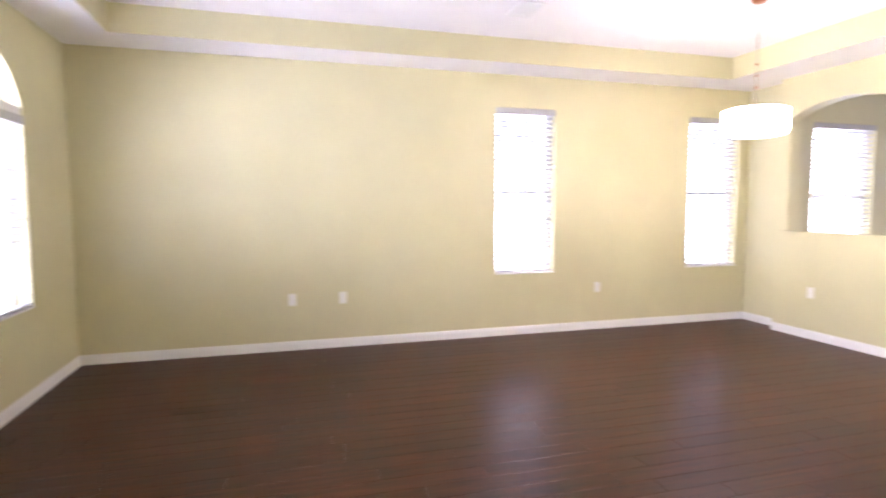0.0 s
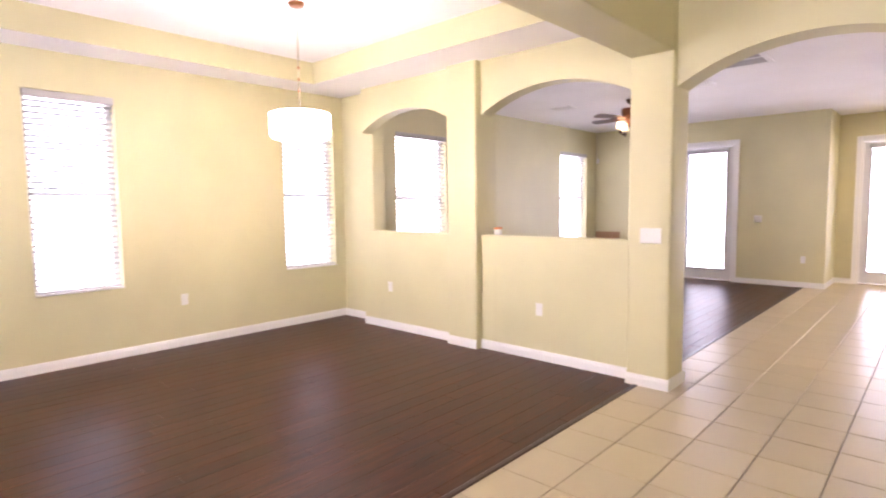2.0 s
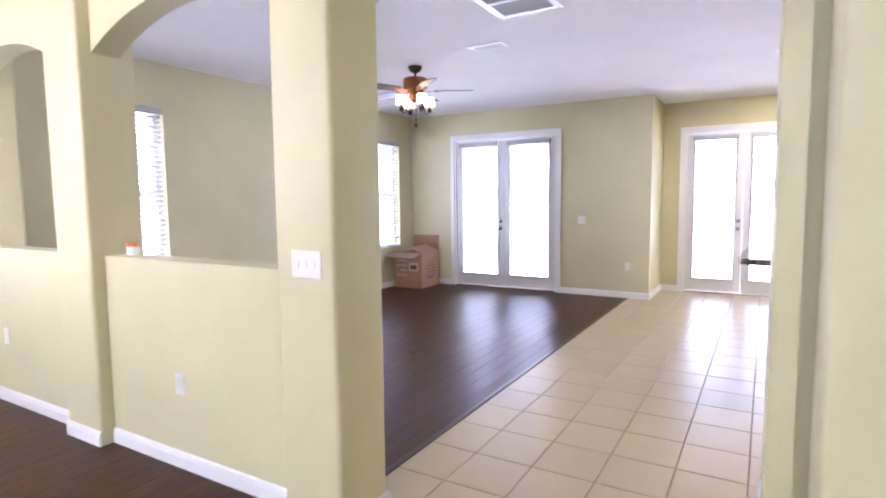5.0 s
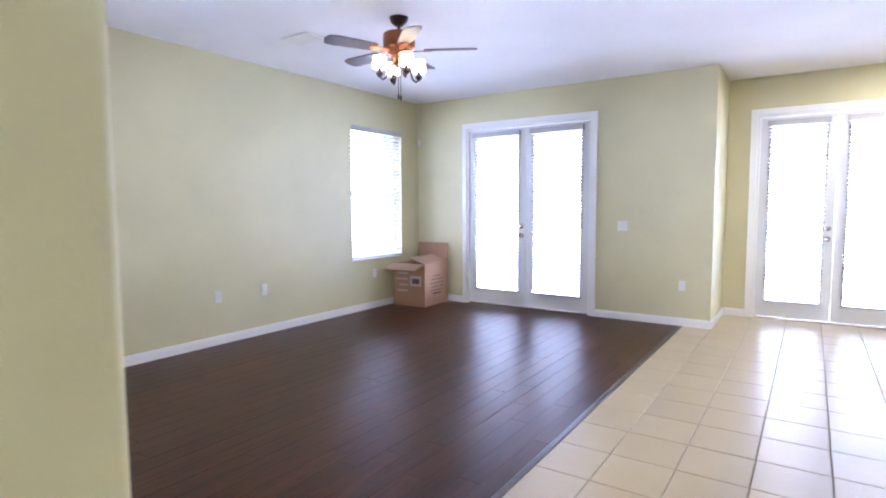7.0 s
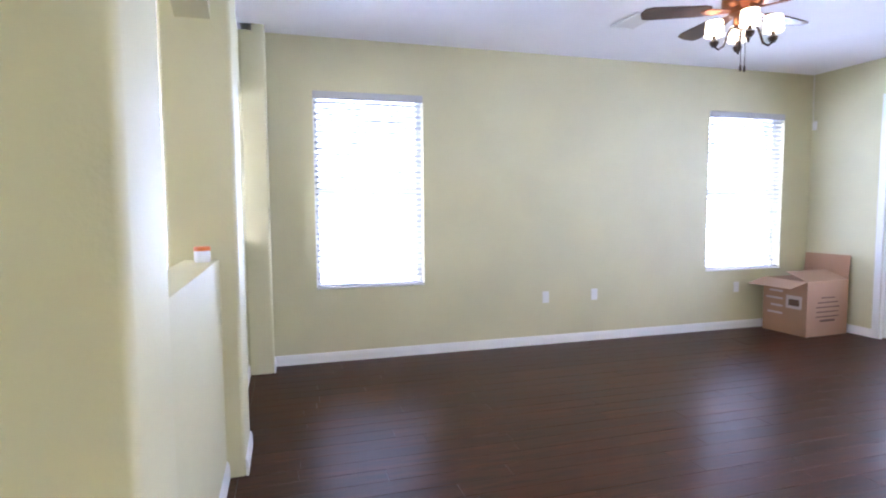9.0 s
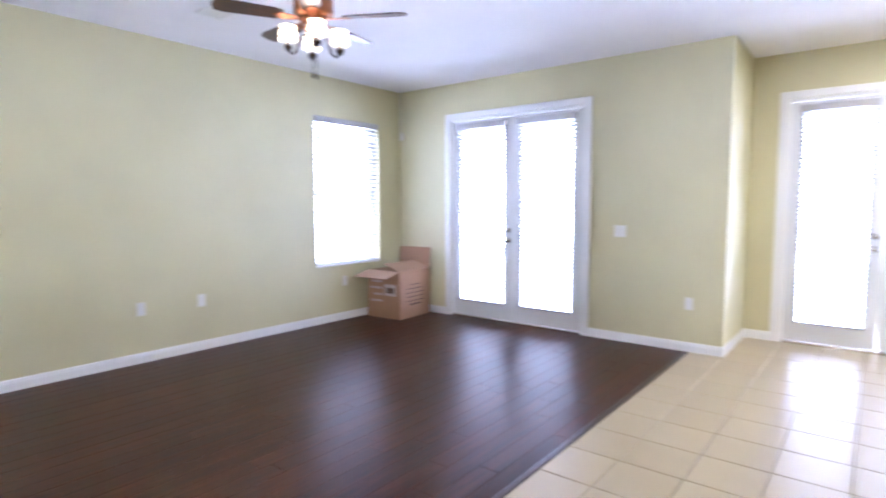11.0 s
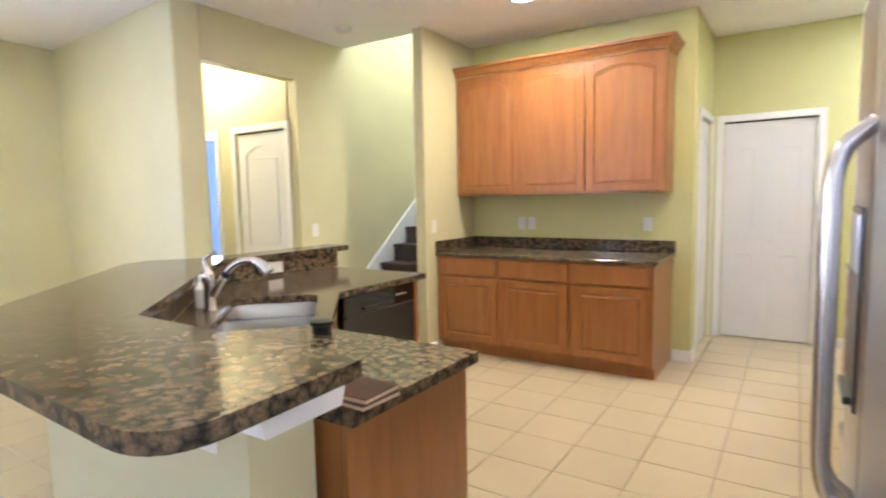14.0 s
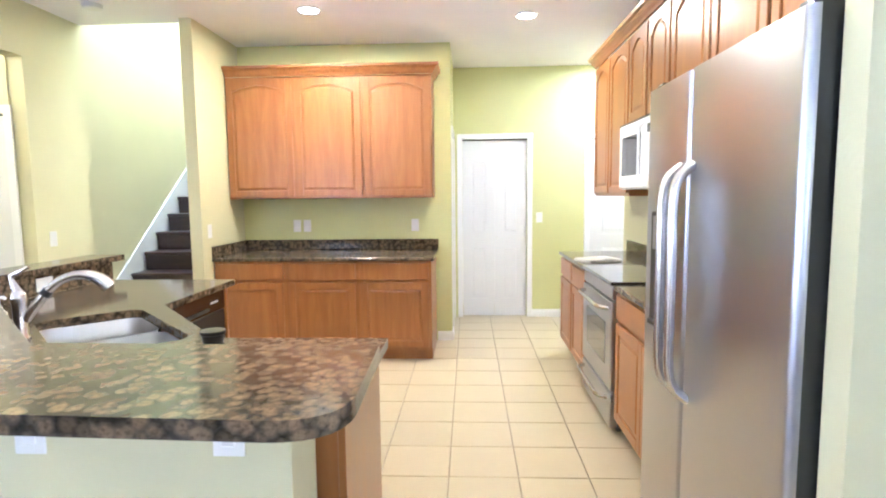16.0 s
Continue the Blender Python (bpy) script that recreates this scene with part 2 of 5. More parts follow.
def soft_edges(bm, offset, segs=2, angle=0.6):
    es = [e for e in bm.edges if len(e.link_faces) == 2 and e.calc_face_angle(0) > angle]
    bmesh.ops.bevel(bm, geom=es, offset=offset, segments=segs, affect="EDGES", profile=0.5)
    return bm


def cyl(bm, r0, r1, h, m=None, n=20):
    bmesh.ops.create_cone(bm, cap_ends=True, segments=n, radius1=r0, radius2=r1, depth=h, matrix=(m or Matrix()) @ Matrix.Translation((0, 0, h / 2)))
    return bm


def lathe(bm, profile, n=24, m=None):
    """Profile of (radius, height), turned round z."""
    rings = []
    for r, z in profile:
        rings.append([bm.verts.new((m or Matrix()) @ Vector((max(r, 1e-4) * math.cos(2 * math.pi * i / n), max(r, 1e-4) * math.sin(2 * math.pi * i / n), z))) for i in range(n)])
    for a, b in zip(rings, rings[1:]):
        for i in range(n):
            bm.faces.new((a[i], a[(i + 1) % n], b[(i + 1) % n], b[i]))
    bm.faces.new(rings[0])
    bm.faces.new(rings[-1])
    return bm


def tube(bm, pts, r, n=12):
    """A round bar along a line of points; r is one radius or one for each point."""
    pts = [Vector(p) for p in pts]
    rs = r if isinstance(r, (list, tuple)) else [r] * len(pts)
    rings, up = [], None
    for i, p in enumerate(pts):
        d = (pts[min(i + 1, len(pts) - 1)] - pts[max(i - 1, 0)]).normalized()
        if up is None:
            up = d.orthogonal().normalized()
        up = (up - d * up.dot(d)).normalized()
        side = d.cross(up)
        rings.append([bm.verts.new(p + rs[i] * (math.cos(a) * up + math.sin(a) * side)) for a in [2 * math.pi * k / n for k in range(n)]])
    for a, b in zip(rings, rings[1:]):
        for i in range(n):
            bm.faces.new((a[i], a[(i + 1) % n], b[(i + 1) % n], b[i]))
    bm.faces.new(rings[0])
    bm.faces.new(rings[-1])
    return bm


def arc(p0, p1, p2, n=8):
    """Points of a smooth bend from p0 over p1 to p2."""
    a, b, c = Vector(p0), Vector(p1), Vector(p2)
    return [(1 - t) ** 2 * a + 2 * t * (1 - t) * b + t * t * c for t in [i / n for i in range(n + 1)]]


def wall(name, axis, w0, w1, a0, a1, z0, z1, holes, label, mat=None):
    """A wall from w0 to w1 thick across axis, from a0 to a1 long, with openings (a, a, z, z) through it."""
    cuts = sorted({a0, a1, *[h for o in holes for h in o[:2]]})
    zs = sorted({z0, z1, *[h for o in holes for h in o[2:4]]})
    bm = bmesh.new()
    cache = {}

    def vert(w, a, z):
        k = (round(w, 5), round(a, 5), round(z, 5))
        if k not in cache:
            cache[k] = bm.verts.new((w, a, z) if axis == "x" else (a, w, z))
        return cache[k]

    def solid(i, j):
        if not (0 <= i < len(cuts) - 1 and 0 <= j < len(zs) - 1):
            return False
        a, z = (cuts[i] + cuts[i + 1]) / 2, (zs[j] + zs[j + 1]) / 2
        return not any(h[0] < a < h[1] and h[2] < z < h[3] for h in holes)

    for i in range(len(cuts) - 1):
        for j in range(len(zs) - 1):
            if not solid(i, j):
                continue
            a, b, c, d = cuts[i], cuts[i + 1], zs[j], zs[j + 1]
            for w in (w0, w1):
                bm.faces.new((vert(w, a, c), vert(w, b, c), vert(w, b, d), vert(w, a, d)))
            for (di, dj), (p, q) in {(-1, 0): ((a, c), (a, d)), (1, 0): ((b, c), (b, d)), (0, -1): ((a, c), (b, c)), (0, 1): ((a, d), (b, d))}.items():
                if not solid(i + di, j + dj):
                    bm.faces.new((vert(w0, *p), vert(w0, *q), vert(w1, *q), vert(w1, *p)))
    return structure(name, bm, mat or WALL, label, "wall")


def arch_head(bm, x0, x1, y0, y1, spring, crown, top, n=20):
    """The wall above a flat arch, in a wall across x."""
    mid, half = (y0 + y1) / 2, (y1 - y0) / 2
    rise = crown - spring
    radius = (half * half + rise * rise) / (2 * rise)
    ys = [y0 + (y1 - y0) * i / n for i in range(n + 1)]
    zs = [crown - radius + math.sqrt(radius ** 2 - (y - mid) ** 2) for y in ys]
    prism(bm, list(zip(ys, zs)) + [(y1, top), (y0, top)], x0, x1, "x")
    return bm


def profile_run(name, a, b, out, mat, height=0.09, depth=0.014):
    """A moulded baseboard from a to b, with its face towards out."""
    a, b, o = Vector((*a, 0)), Vector((*b, 0)), Vector((*out, 0))
    prof = [(0, 0), (depth, 0), (depth, height * 0.68), (depth * 0.75, height * 0.78), (depth * 0.75, height * 0.86), (depth * 0.35, height * 0.97), (0, height)]
    bm = bmesh.new()
    ends = [[bm.verts.new(p + o * d + Vector((0, 0, h))) for d, h in prof] for p in (a, b)]
    n = len(prof)
    for i in range(n):
        bm.faces.new((ends[0][i], ends[0][(i + 1) % n], ends[1][(i + 1) % n], ends[1][i]))
    bm.faces.new(ends[0])
    bm.faces.new(ends[1])
    return structure("baseboard", bm, mat, "white moulded baseboard along the foot of the wall", "baseboard")


# ---- the shell ----
OUT = 0.2
wall("wall_front", "x", FRONT - OUT, FRONT, FOYER_Y - 0.2, DIN_Y + OUT, 0, 3.7, [(2.31, 3.43, 0.67, 2.06 + 0.42), (-1.45, -0.40, 2.15, 2.75)], "yellow-green painted front wall with an arched window")
wall("wall_dining", "y", DIN_Y, DIN_Y + OUT, FRONT, 0.36, 0, 3.3, [(-3.06, -2.36, 0.67, 2.46), (-0.60, 0.12, 0.67, 2.46)], "yellow-green painted dining room wall with two tall windows")
wall("wall_living", "y", LIV_Y, LIV_Y + OUT, 0.36, NOOK_X + OUT, 0, 3.1, [(0.835, 1.82, 0.66, 2.40), (5.0, 6.02, 0.66, 2.40)], "pale green painted living room wall with two windows")
wall("wall_back", "x", BACK, BACK + OUT, -0.09, LIV_Y, 0, 3.1, [(1.27, 3.04, 0, 2.42)], "pale green painted back wall with a pair of glazed doors")
wall("wall_nook_return", "y", -0.09, 0.06, BACK + OUT, NOOK_X, 0, 3.1, [], "pale green painted return wall beside the nook")
wall("wall_nook", "x", NOOK_X, NOOK_X + OUT, -3.50, 0.2, 0, 3.1, [(-1.97, -0.40, 0, 2.41)], "pale green painted nook wall with a pair of glazed doors")
# the nook's side wall runs a little out of square
NOOK_A, NOOK_B = (OPEN_X, -3.26), (NOOK_X, -3.42)
bm = prism(bmesh.new(), [NOOK_A, NOOK_B, (8.6, -3.42), (8.6, -3.54), (OPEN_X + 0.12, -3.48), (OPEN_X, -3.48)], 0, 3.1)
es = [e for e in bm.edges if abs((e.verts[0].co - e.verts[1].co).z) > 1 and e.verts[0].co.x < OPEN_X + 0.01]
bmesh.ops.bevel(bm, geom=es, offset=0.015, segments=3, affect="EDGES", profile=0.5)
structure("wall_nook_side", bm, WALL, "pale green painted side wall of the nook", "wall")
wall("wall_passage", "x", OPEN_X, OPEN_X + 0.12, -9.2, -3.48, 0, 5.4, [(-4.39, -3.481, 0, 2.455)], "yellow-green painted wall with a square passage opening beside the stair")
wall("wall_corridor", "y", -4.50, -4.38, OPEN_X + 0.12, 8.6, 0, 3.1, [(5.35, 6.05, 0, 2.05), (6.36, 7.06, 0, 2.04)], "warm yellow painted corridor wall with two doors")
wall("wall_corridor_end", "x", 8.5, 8.6, -4.38, -3.47, 0, 3.1, [], "warm yellow painted end wall of the corridor")
# the blue-lit room: its bluish light is put into the wall colour
wall("wall_blue_room", "y", -6.2, -6.1, OPEN_X + 0.12, 8.6, 0, 3.1, [], "wall of the blue-lit room behind the corridor, blue light in its colour", painted("blue_lit_paint", (0.42, 0.52, 0.72), 0.6))
wall("wall_blue_side", "x", 8.5, 8.6, -6.1, -4.5, 0, 3.1, [], "side wall of the blue-lit room behind the corridor, blue light in its colour", painted("blue_lit_paint_side", (0.42, 0.52, 0.72), 0.6))
wall("wall_stub", "x", STUB_X0, STUB_X1, -9.2, STUB_Y, 0, 5.4, [], "yellow-green painted wall end between the stair and the sideboard")
wall("wall_sideboard", "y", BUF_Y - 0.12, BUF_Y, 2.15, STUB_X0, 0, 3.1, [], "yellow-green painted wall behind the sideboard cabinets", LIME)
wall("wall_pantry_side", "x", 2.15, 2.27, -9.2, BUF_Y - 0.12, 0, 3.1, [(-6.74, -6.02, 0, 2.05)], "yellow-green painted wall with a white door beside the pantry", LIME)
wall("wall_far", "y", FAR_Y - 0.12, FAR_Y, -1.2, 2.15, 0, 3.1, [(-0.12, 0.60, 0, 2.05), (1.31, 2.05, 0, 2.055)], "painted wall with a white folding closet door, lime kitchen light in its colour", LIME)
wall("wall_kitchen_west", "x", WEST - 0.12, WEST, -5.55, -1.575, 0, 3.1, [], "pale green painted kitchen wall behind the cooker")
wall("wall_laundry_north", "y", -5.67, -5.55, -1.2, WEST, 0, 3.1, [], "pale green painted wall of the recess past the kitchen")
wall("wall_laundry_west", "x", -1.3, -1.2, FAR_Y, -5.55, 0, 3.1, [], "pale green painted end wall of the recess past the kitchen")
wall("wall_fridge", "y", -1.575, -1.50, 0.32, 1.275, 0, 3.1, [], "pale green painted end wall beside the refrigerator")
wall("wall_foyer", "y", FOYER_Y - 0.12, FOYER_Y, FRONT, 0.0, 0, 3.7, [], "yellow painted foyer wall")
wall("wall_stair_end", "y", -9.3, -9.2, 2.15, OPEN_X + 0.12, 0, 5.4, [], "pale green painted wall at the head of the stair")
wall("wall_closet_back", "y", FAR_Y - 0.8, FAR_Y - 0.7, 0.8, 2.15, 0, 3.1, [], "white painted back wall of the folding door closet", TRIM)

# half wall with two arched openings, posts proud of the panels
P0, PX, PB = 0.0, 0.10, 0.32
LEDGE, SPRING, CROWN = 1.13, 2.29, 2.49
A1, A2 = (2.25, 3.68), (0.33, 1.87)
bm = bmesh.new()
for y0, y1 in (A1, A2):
    box(bm, PX, PB - 0.06, y0, y1, 0, LEDGE)
    arch_head(bm, PX, PB - 0.06, y0, y1, SPRING, CROWN, 3.3)
structure("wall_half_panels", bm, WALL, "yellow painted half wall with two arched openings above its ledge", "half wall")
for i, (y0, y1) in enumerate(((0.0, A2[0]), (A2[1], A1[0]), (A1[1], DIN_Y))):
    bm = boxed(P0 + (0.0, 0.02, 0.26)[i], PB + (0.0, 0.03, 0.14)[i], y0, y1, 0, 3.3)
    es = [e for e in bm.edges if abs((e.verts[0].co - e.verts[1].co).z) > 1]
    bmesh.ops.bevel(bm, geom=es, offset=0.022, segments=4, affect="EDGES", profile=0.5)
    structure("wall_post_%d" % (i + 1), bm, WALL, "yellow painted plaster post of the arched half wall", "post", True)
bm = bmesh.new()
arch_head(bm, 0.06, PB - 0.02, JAMB_R, 0.0, 2.27, 2.50, 3.7, 28)
structure("wall_hall_arch", bm, WALL, "yellow painted flat arch over the tiled hallway", "arch")
bm = boxed(P0, PB, FOYER_Y, JAMB_R, 0, 3.7)
es = [e for e in bm.edges if abs((e.verts[0].co - e.verts[1].co).z) > 1 and e.verts[0].co.y > FOYER_Y + 0.01]
bmesh.ops.bevel(bm, geom=es, offset=0.022, segments=4, affect="EDGES", profile=0.5)
structure("wall_hall_pier", bm, WALL, "yellow painted pier of the hallway arch", "post", True)
structure("beam", soft_edges(boxed(FRONT, 0.004, 0.0, A2[0], BEAM, 3.7), 0.012, 2), WALL, "yellow painted plaster beam between foyer and dining room", "beam")

# ceilings
bm = bmesh.new()
T = 0.46
x0, x1, y0, y1 = FRONT + T, P0 - T, A2[0] + T, DIN_Y - T
for a in ((FRONT, x0, A2[0], DIN_Y), (x1, PB - 0.06, A2[0], A1[1]), (x1, P0 + 0.36, A1[1], DIN_Y), (x0, x1, A2[0], y0), (x0, x1, y1, DIN_Y)):
    structure("ceiling_tray_border", boxed(a[0], a[1], a[2], a[3], SOFFIT, 3.3), CEILW, "white painted underside of the tray ceiling's border", "ceiling")
bm = bmesh.new()
for a in ((x0, x0 + 0.006, y0, y1), (x1 - 0.006, x1, y0, y1), (x0, x1, y0, y0 + 0.006), (x0, x1, y1 - 0.006, y1)):
    box(bm, a[0], a[1], a[2], a[3], SOFFIT - 0.001, TRAY + 0.02)
structure("tray_fascia", bm, WALL, "yellow painted upright band of the tray ceiling", "trim")
structure("ceiling_dining", boxed(x0, x1, y0, y1, TRAY, TRAY + 0.1), CEILW, "white textured tray ceiling over the dining room", "ceiling")
structure("ceiling_foyer", boxed(FRONT, 0.1, FOYER_Y, 0.0, 3.6, 3.7), CEILW, "white ceiling over the foyer", "ceiling")
bm = bmesh.new()
VOID = -5.02
box(bm, PB - 0.06, NOOK_X, VOID, LIV_Y, CEIL, CEIL + 0.12)
box(bm, -1.3, STUB_X0, -7.7, VOID, CEIL, CEIL + 0.12)
box(bm, OPEN_X + 0.12, 8.6, -6.2, VOID, CEIL, CEIL + 0.12)
box(bm, NOOK_X, 8.6, VOID, -3.30, CEIL, CEIL + 0.12)
structure("ceiling_main", bm, CEILW, "white textured ceiling over living room, nook and kitchen", "ceiling")
structure("ceiling_stair", boxed(STUB_X0, OPEN_X + 0.12, -9.3, VOID, 5.3, 5.4), CEILW, "white ceiling high over the stair", "ceiling")
structure("wall_stair_drop", boxed(STUB_X1, OPEN_X, VOID, VOID + 0.1, CEIL + 0.12, 5.4), WALL, "pale green wall above the stair opening", "wall")

# floors: beds under the pieces
structure("floor_bed", boxed(FRONT - 0.2, 9.0, -9.4, DIN_Y + 0.2, -0.2, -0.012), GROUT, "grey grout bed under the floor", "floor")
ground = structure("ground", boxed(-120, 120, -120, 120, -0.4, -0.25), painted("lawn", (0.10, 0.13, 0.05), 0.9, 20.0, 0.4, 0.3), "green lawn round the house", "ground")

# baseboards
runs = [((FRONT, DIN_Y), (P0 + 0.26, DIN_Y), (0, -1)), ((FRONT, A2[0]), (FRONT, DIN_Y), (1, 0)),
        ((P0 + 0.26, A1[1]), (P0 + 0.26, DIN_Y), (-1, 0)), ((PX, A1[0]), (PX, A1[1]), (-1, 0)), ((P0 + 0.02, A2[1]), (P0 + 0.02, A1[0]), (-1, 0)),
        ((PX, A2[0]), (PX, A2[1]), (-1, 0)), ((P0, -0.014), (P0, A2[0]), (-1, 0)), ((P0, 0.0), (PB, 0.0), (0, -1)), ((PB, -0.014), (PB, A2[0]), (1, 0)), ((PB - 0.06, A2[0]), (PB - 0.06, A2[1]), (1, 0)), ((PB + 0.03, A2[1]), (PB + 0.03, A1[0]), (1, 0)), ((PB - 0.06, A1[0]), (PB - 0.06, A1[1]), (1, 0)), ((PB + 0.14, A1[1]), (PB + 0.14, LIV_Y), (1, 0)),
        ((PB, LIV_Y), (BACK, LIV_Y), (0, -1)), ((BACK, 3.11), (BACK, LIV_Y), (-1, 0)), ((BACK, -0.09), (BACK, 1.20), (-1, 0)),
        ((BACK - 0.014, -0.09), (NOOK_X, -0.09), (0, -1)), ((NOOK_X, -0.33), (NOOK_X, -0.09), (-1, 0)), ((NOOK_X, -3.42), (NOOK_X, -2.04), (-1, 0)),
        (NOOK_A, NOOK_B, (0.0725, 0.9974)), ((OPEN_X, -3.48), (OPEN_X, -3.246), (-1, 0)), ((OPEN_X, -4.70), (OPEN_X, -4.39), (-1, 0)),
        ((STUB_X0, -5.05), (STUB_X0, STUB_Y), (-1, 0)), ((STUB_X0 - 0.014, STUB_Y), (STUB_X1, STUB_Y), (0, 1)), ((2.15, BUF_Y), (2.29, BUF_Y), (0, 1)),
        ((2.15, -6.0), (2.15, BUF_Y + 0.014), (-1, 0)), ((0.66, FAR_Y), (1.25, FAR_Y), (0, 1)), ((P0, JAMB_R), (PB, JAMB_R), (0, 1)),
        ((P0, FOYER_Y), (P0, JAMB_R + 0.014), (-1, 0)), ((FRONT, FOYER_Y), (0, FOYER_Y), (0, 1)), ((PB, -1.50), (1.275, -1.50), (0, 1)), ((1.275, -1.575), (1.275, -1.486), (1, 0)),
        ((OPEN_X + 0.12, -4.38), (5.29, -4.38), (0, 1))]
for a, b, o in runs:
    profile_run("baseboard", a, b, o, TRIM)

# ---- windows and doors ----
slat_bm = bmesh.new()
prism(slat_bm, [(-0.025, -0.0015), (-0.012, 0.0012), (0.0, 0.0022), (0.012, 0.0012), (0.025, -0.0015), (0.025, -0.004), (0.0, -0.0005), (-0.025, -0.004)], 0, 1, "x")
SLAT_MESH = mesh_of("slat", slat_bm, SLAT)


def blind_parts(parent, x0, x1, y, z0, z1, pitch, tilt, head=True):
    """Headrail, slats, bottom rail, ladder cords and wand, in the parent's own frame."""
    if head:
        part("headrail", soft_edges(boxed(x0 - 0.008, x1 + 0.008, y - 0.038, y + 0.03, z1 - 0.065, z1), 0.004), SLAT, parent)
    else:
        part("headrail", soft_edges(boxed(x0, x1, y - 0.02, y + 0.02, z1 - 0.03, z1), 0.004), SLAT, parent)
    n = int((z1 - z0 - 0.10) / pitch)
    for i in range(n):
        s = new("slat", SLAT_MESH)
        s.parent = parent
        s.matrix_basis = Matrix.Translation((x0, y, z1 - 0.09 - i * pitch)) @ pose(0, 0, 0, tilt + 0.4 * math.sin(i * 1.7)) @ Matrix.Diagonal((x1 - x0, 1, 1, 1))
    part("bottom_rail", soft_edges(boxed(x0, x1, y - 0.025, y + 0.025, z0, z0 + 0.016), 0.003), SLAT, parent)
    for f in (0.16, 0.84):
        part("ladder_cord", boxed(x0 + (x1 - x0) * f - 0.0015, x0 + (x1 - x0) * f + 0.0015, y - 0.028, y - 0.026, z0, z1 - 0.05), SLAT, parent)


def window(number, x, y, rz, w, z0, z1, label, watts, arched=0.0):
    """A single-hung window set deep in its opening, with a slatted blind in front of it and daylight behind."""
    win = thing("window_%d" % number, x, y, 0, label, "window", rz, kind="structure")
    bm = bmesh.new()
    f = 0.045
    for a in ((0, f, z0, z1), (w - f, w, z0, z1), (f, w - f, z0, z0 + f), (f, w - f, z1 - f, z1), (f, w - f, (z0 + z1) / 2 - 0.02, (z0 + z1) / 2 + 0.02)):
        box(bm, a[0], a[1], 0.11, 0.17, a[2], a[3])
    part("window_frame", bm, TRIM, win)
    part("window_sill", soft_edges(boxed(0, w, -0.012, 0.11, z0 + 0.001, z0 + 0.018), 0.004), TRIM, win)
    for i, (a, b) in enumerate(((z0 + f, (z0 + z1) / 2 - 0.02), ((z0 + z1) / 2 + 0.02, z1 - f))):
        p = part("pane", boxed(f, w - f, 0.138, 0.142, a, b), GLASS, win)
        p.visible_shadow = False
    blind = thing("window_blind", x, y, 0, "white slatted blind lowered over the bright window", "blind", rz, "window blinds")
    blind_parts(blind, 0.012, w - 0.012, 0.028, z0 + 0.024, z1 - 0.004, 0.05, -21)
    m = pose(x, y, 0, 0, 0, rz) @ Matrix.Translation((w / 2, 0.40, (z0 + z1) / 2)) @ pose(0, 0, 0, -100)
    area_lamp("window_daylight", m, w * 1.5, (z1 - z0) * 1.3, watts, DAY)
    return win


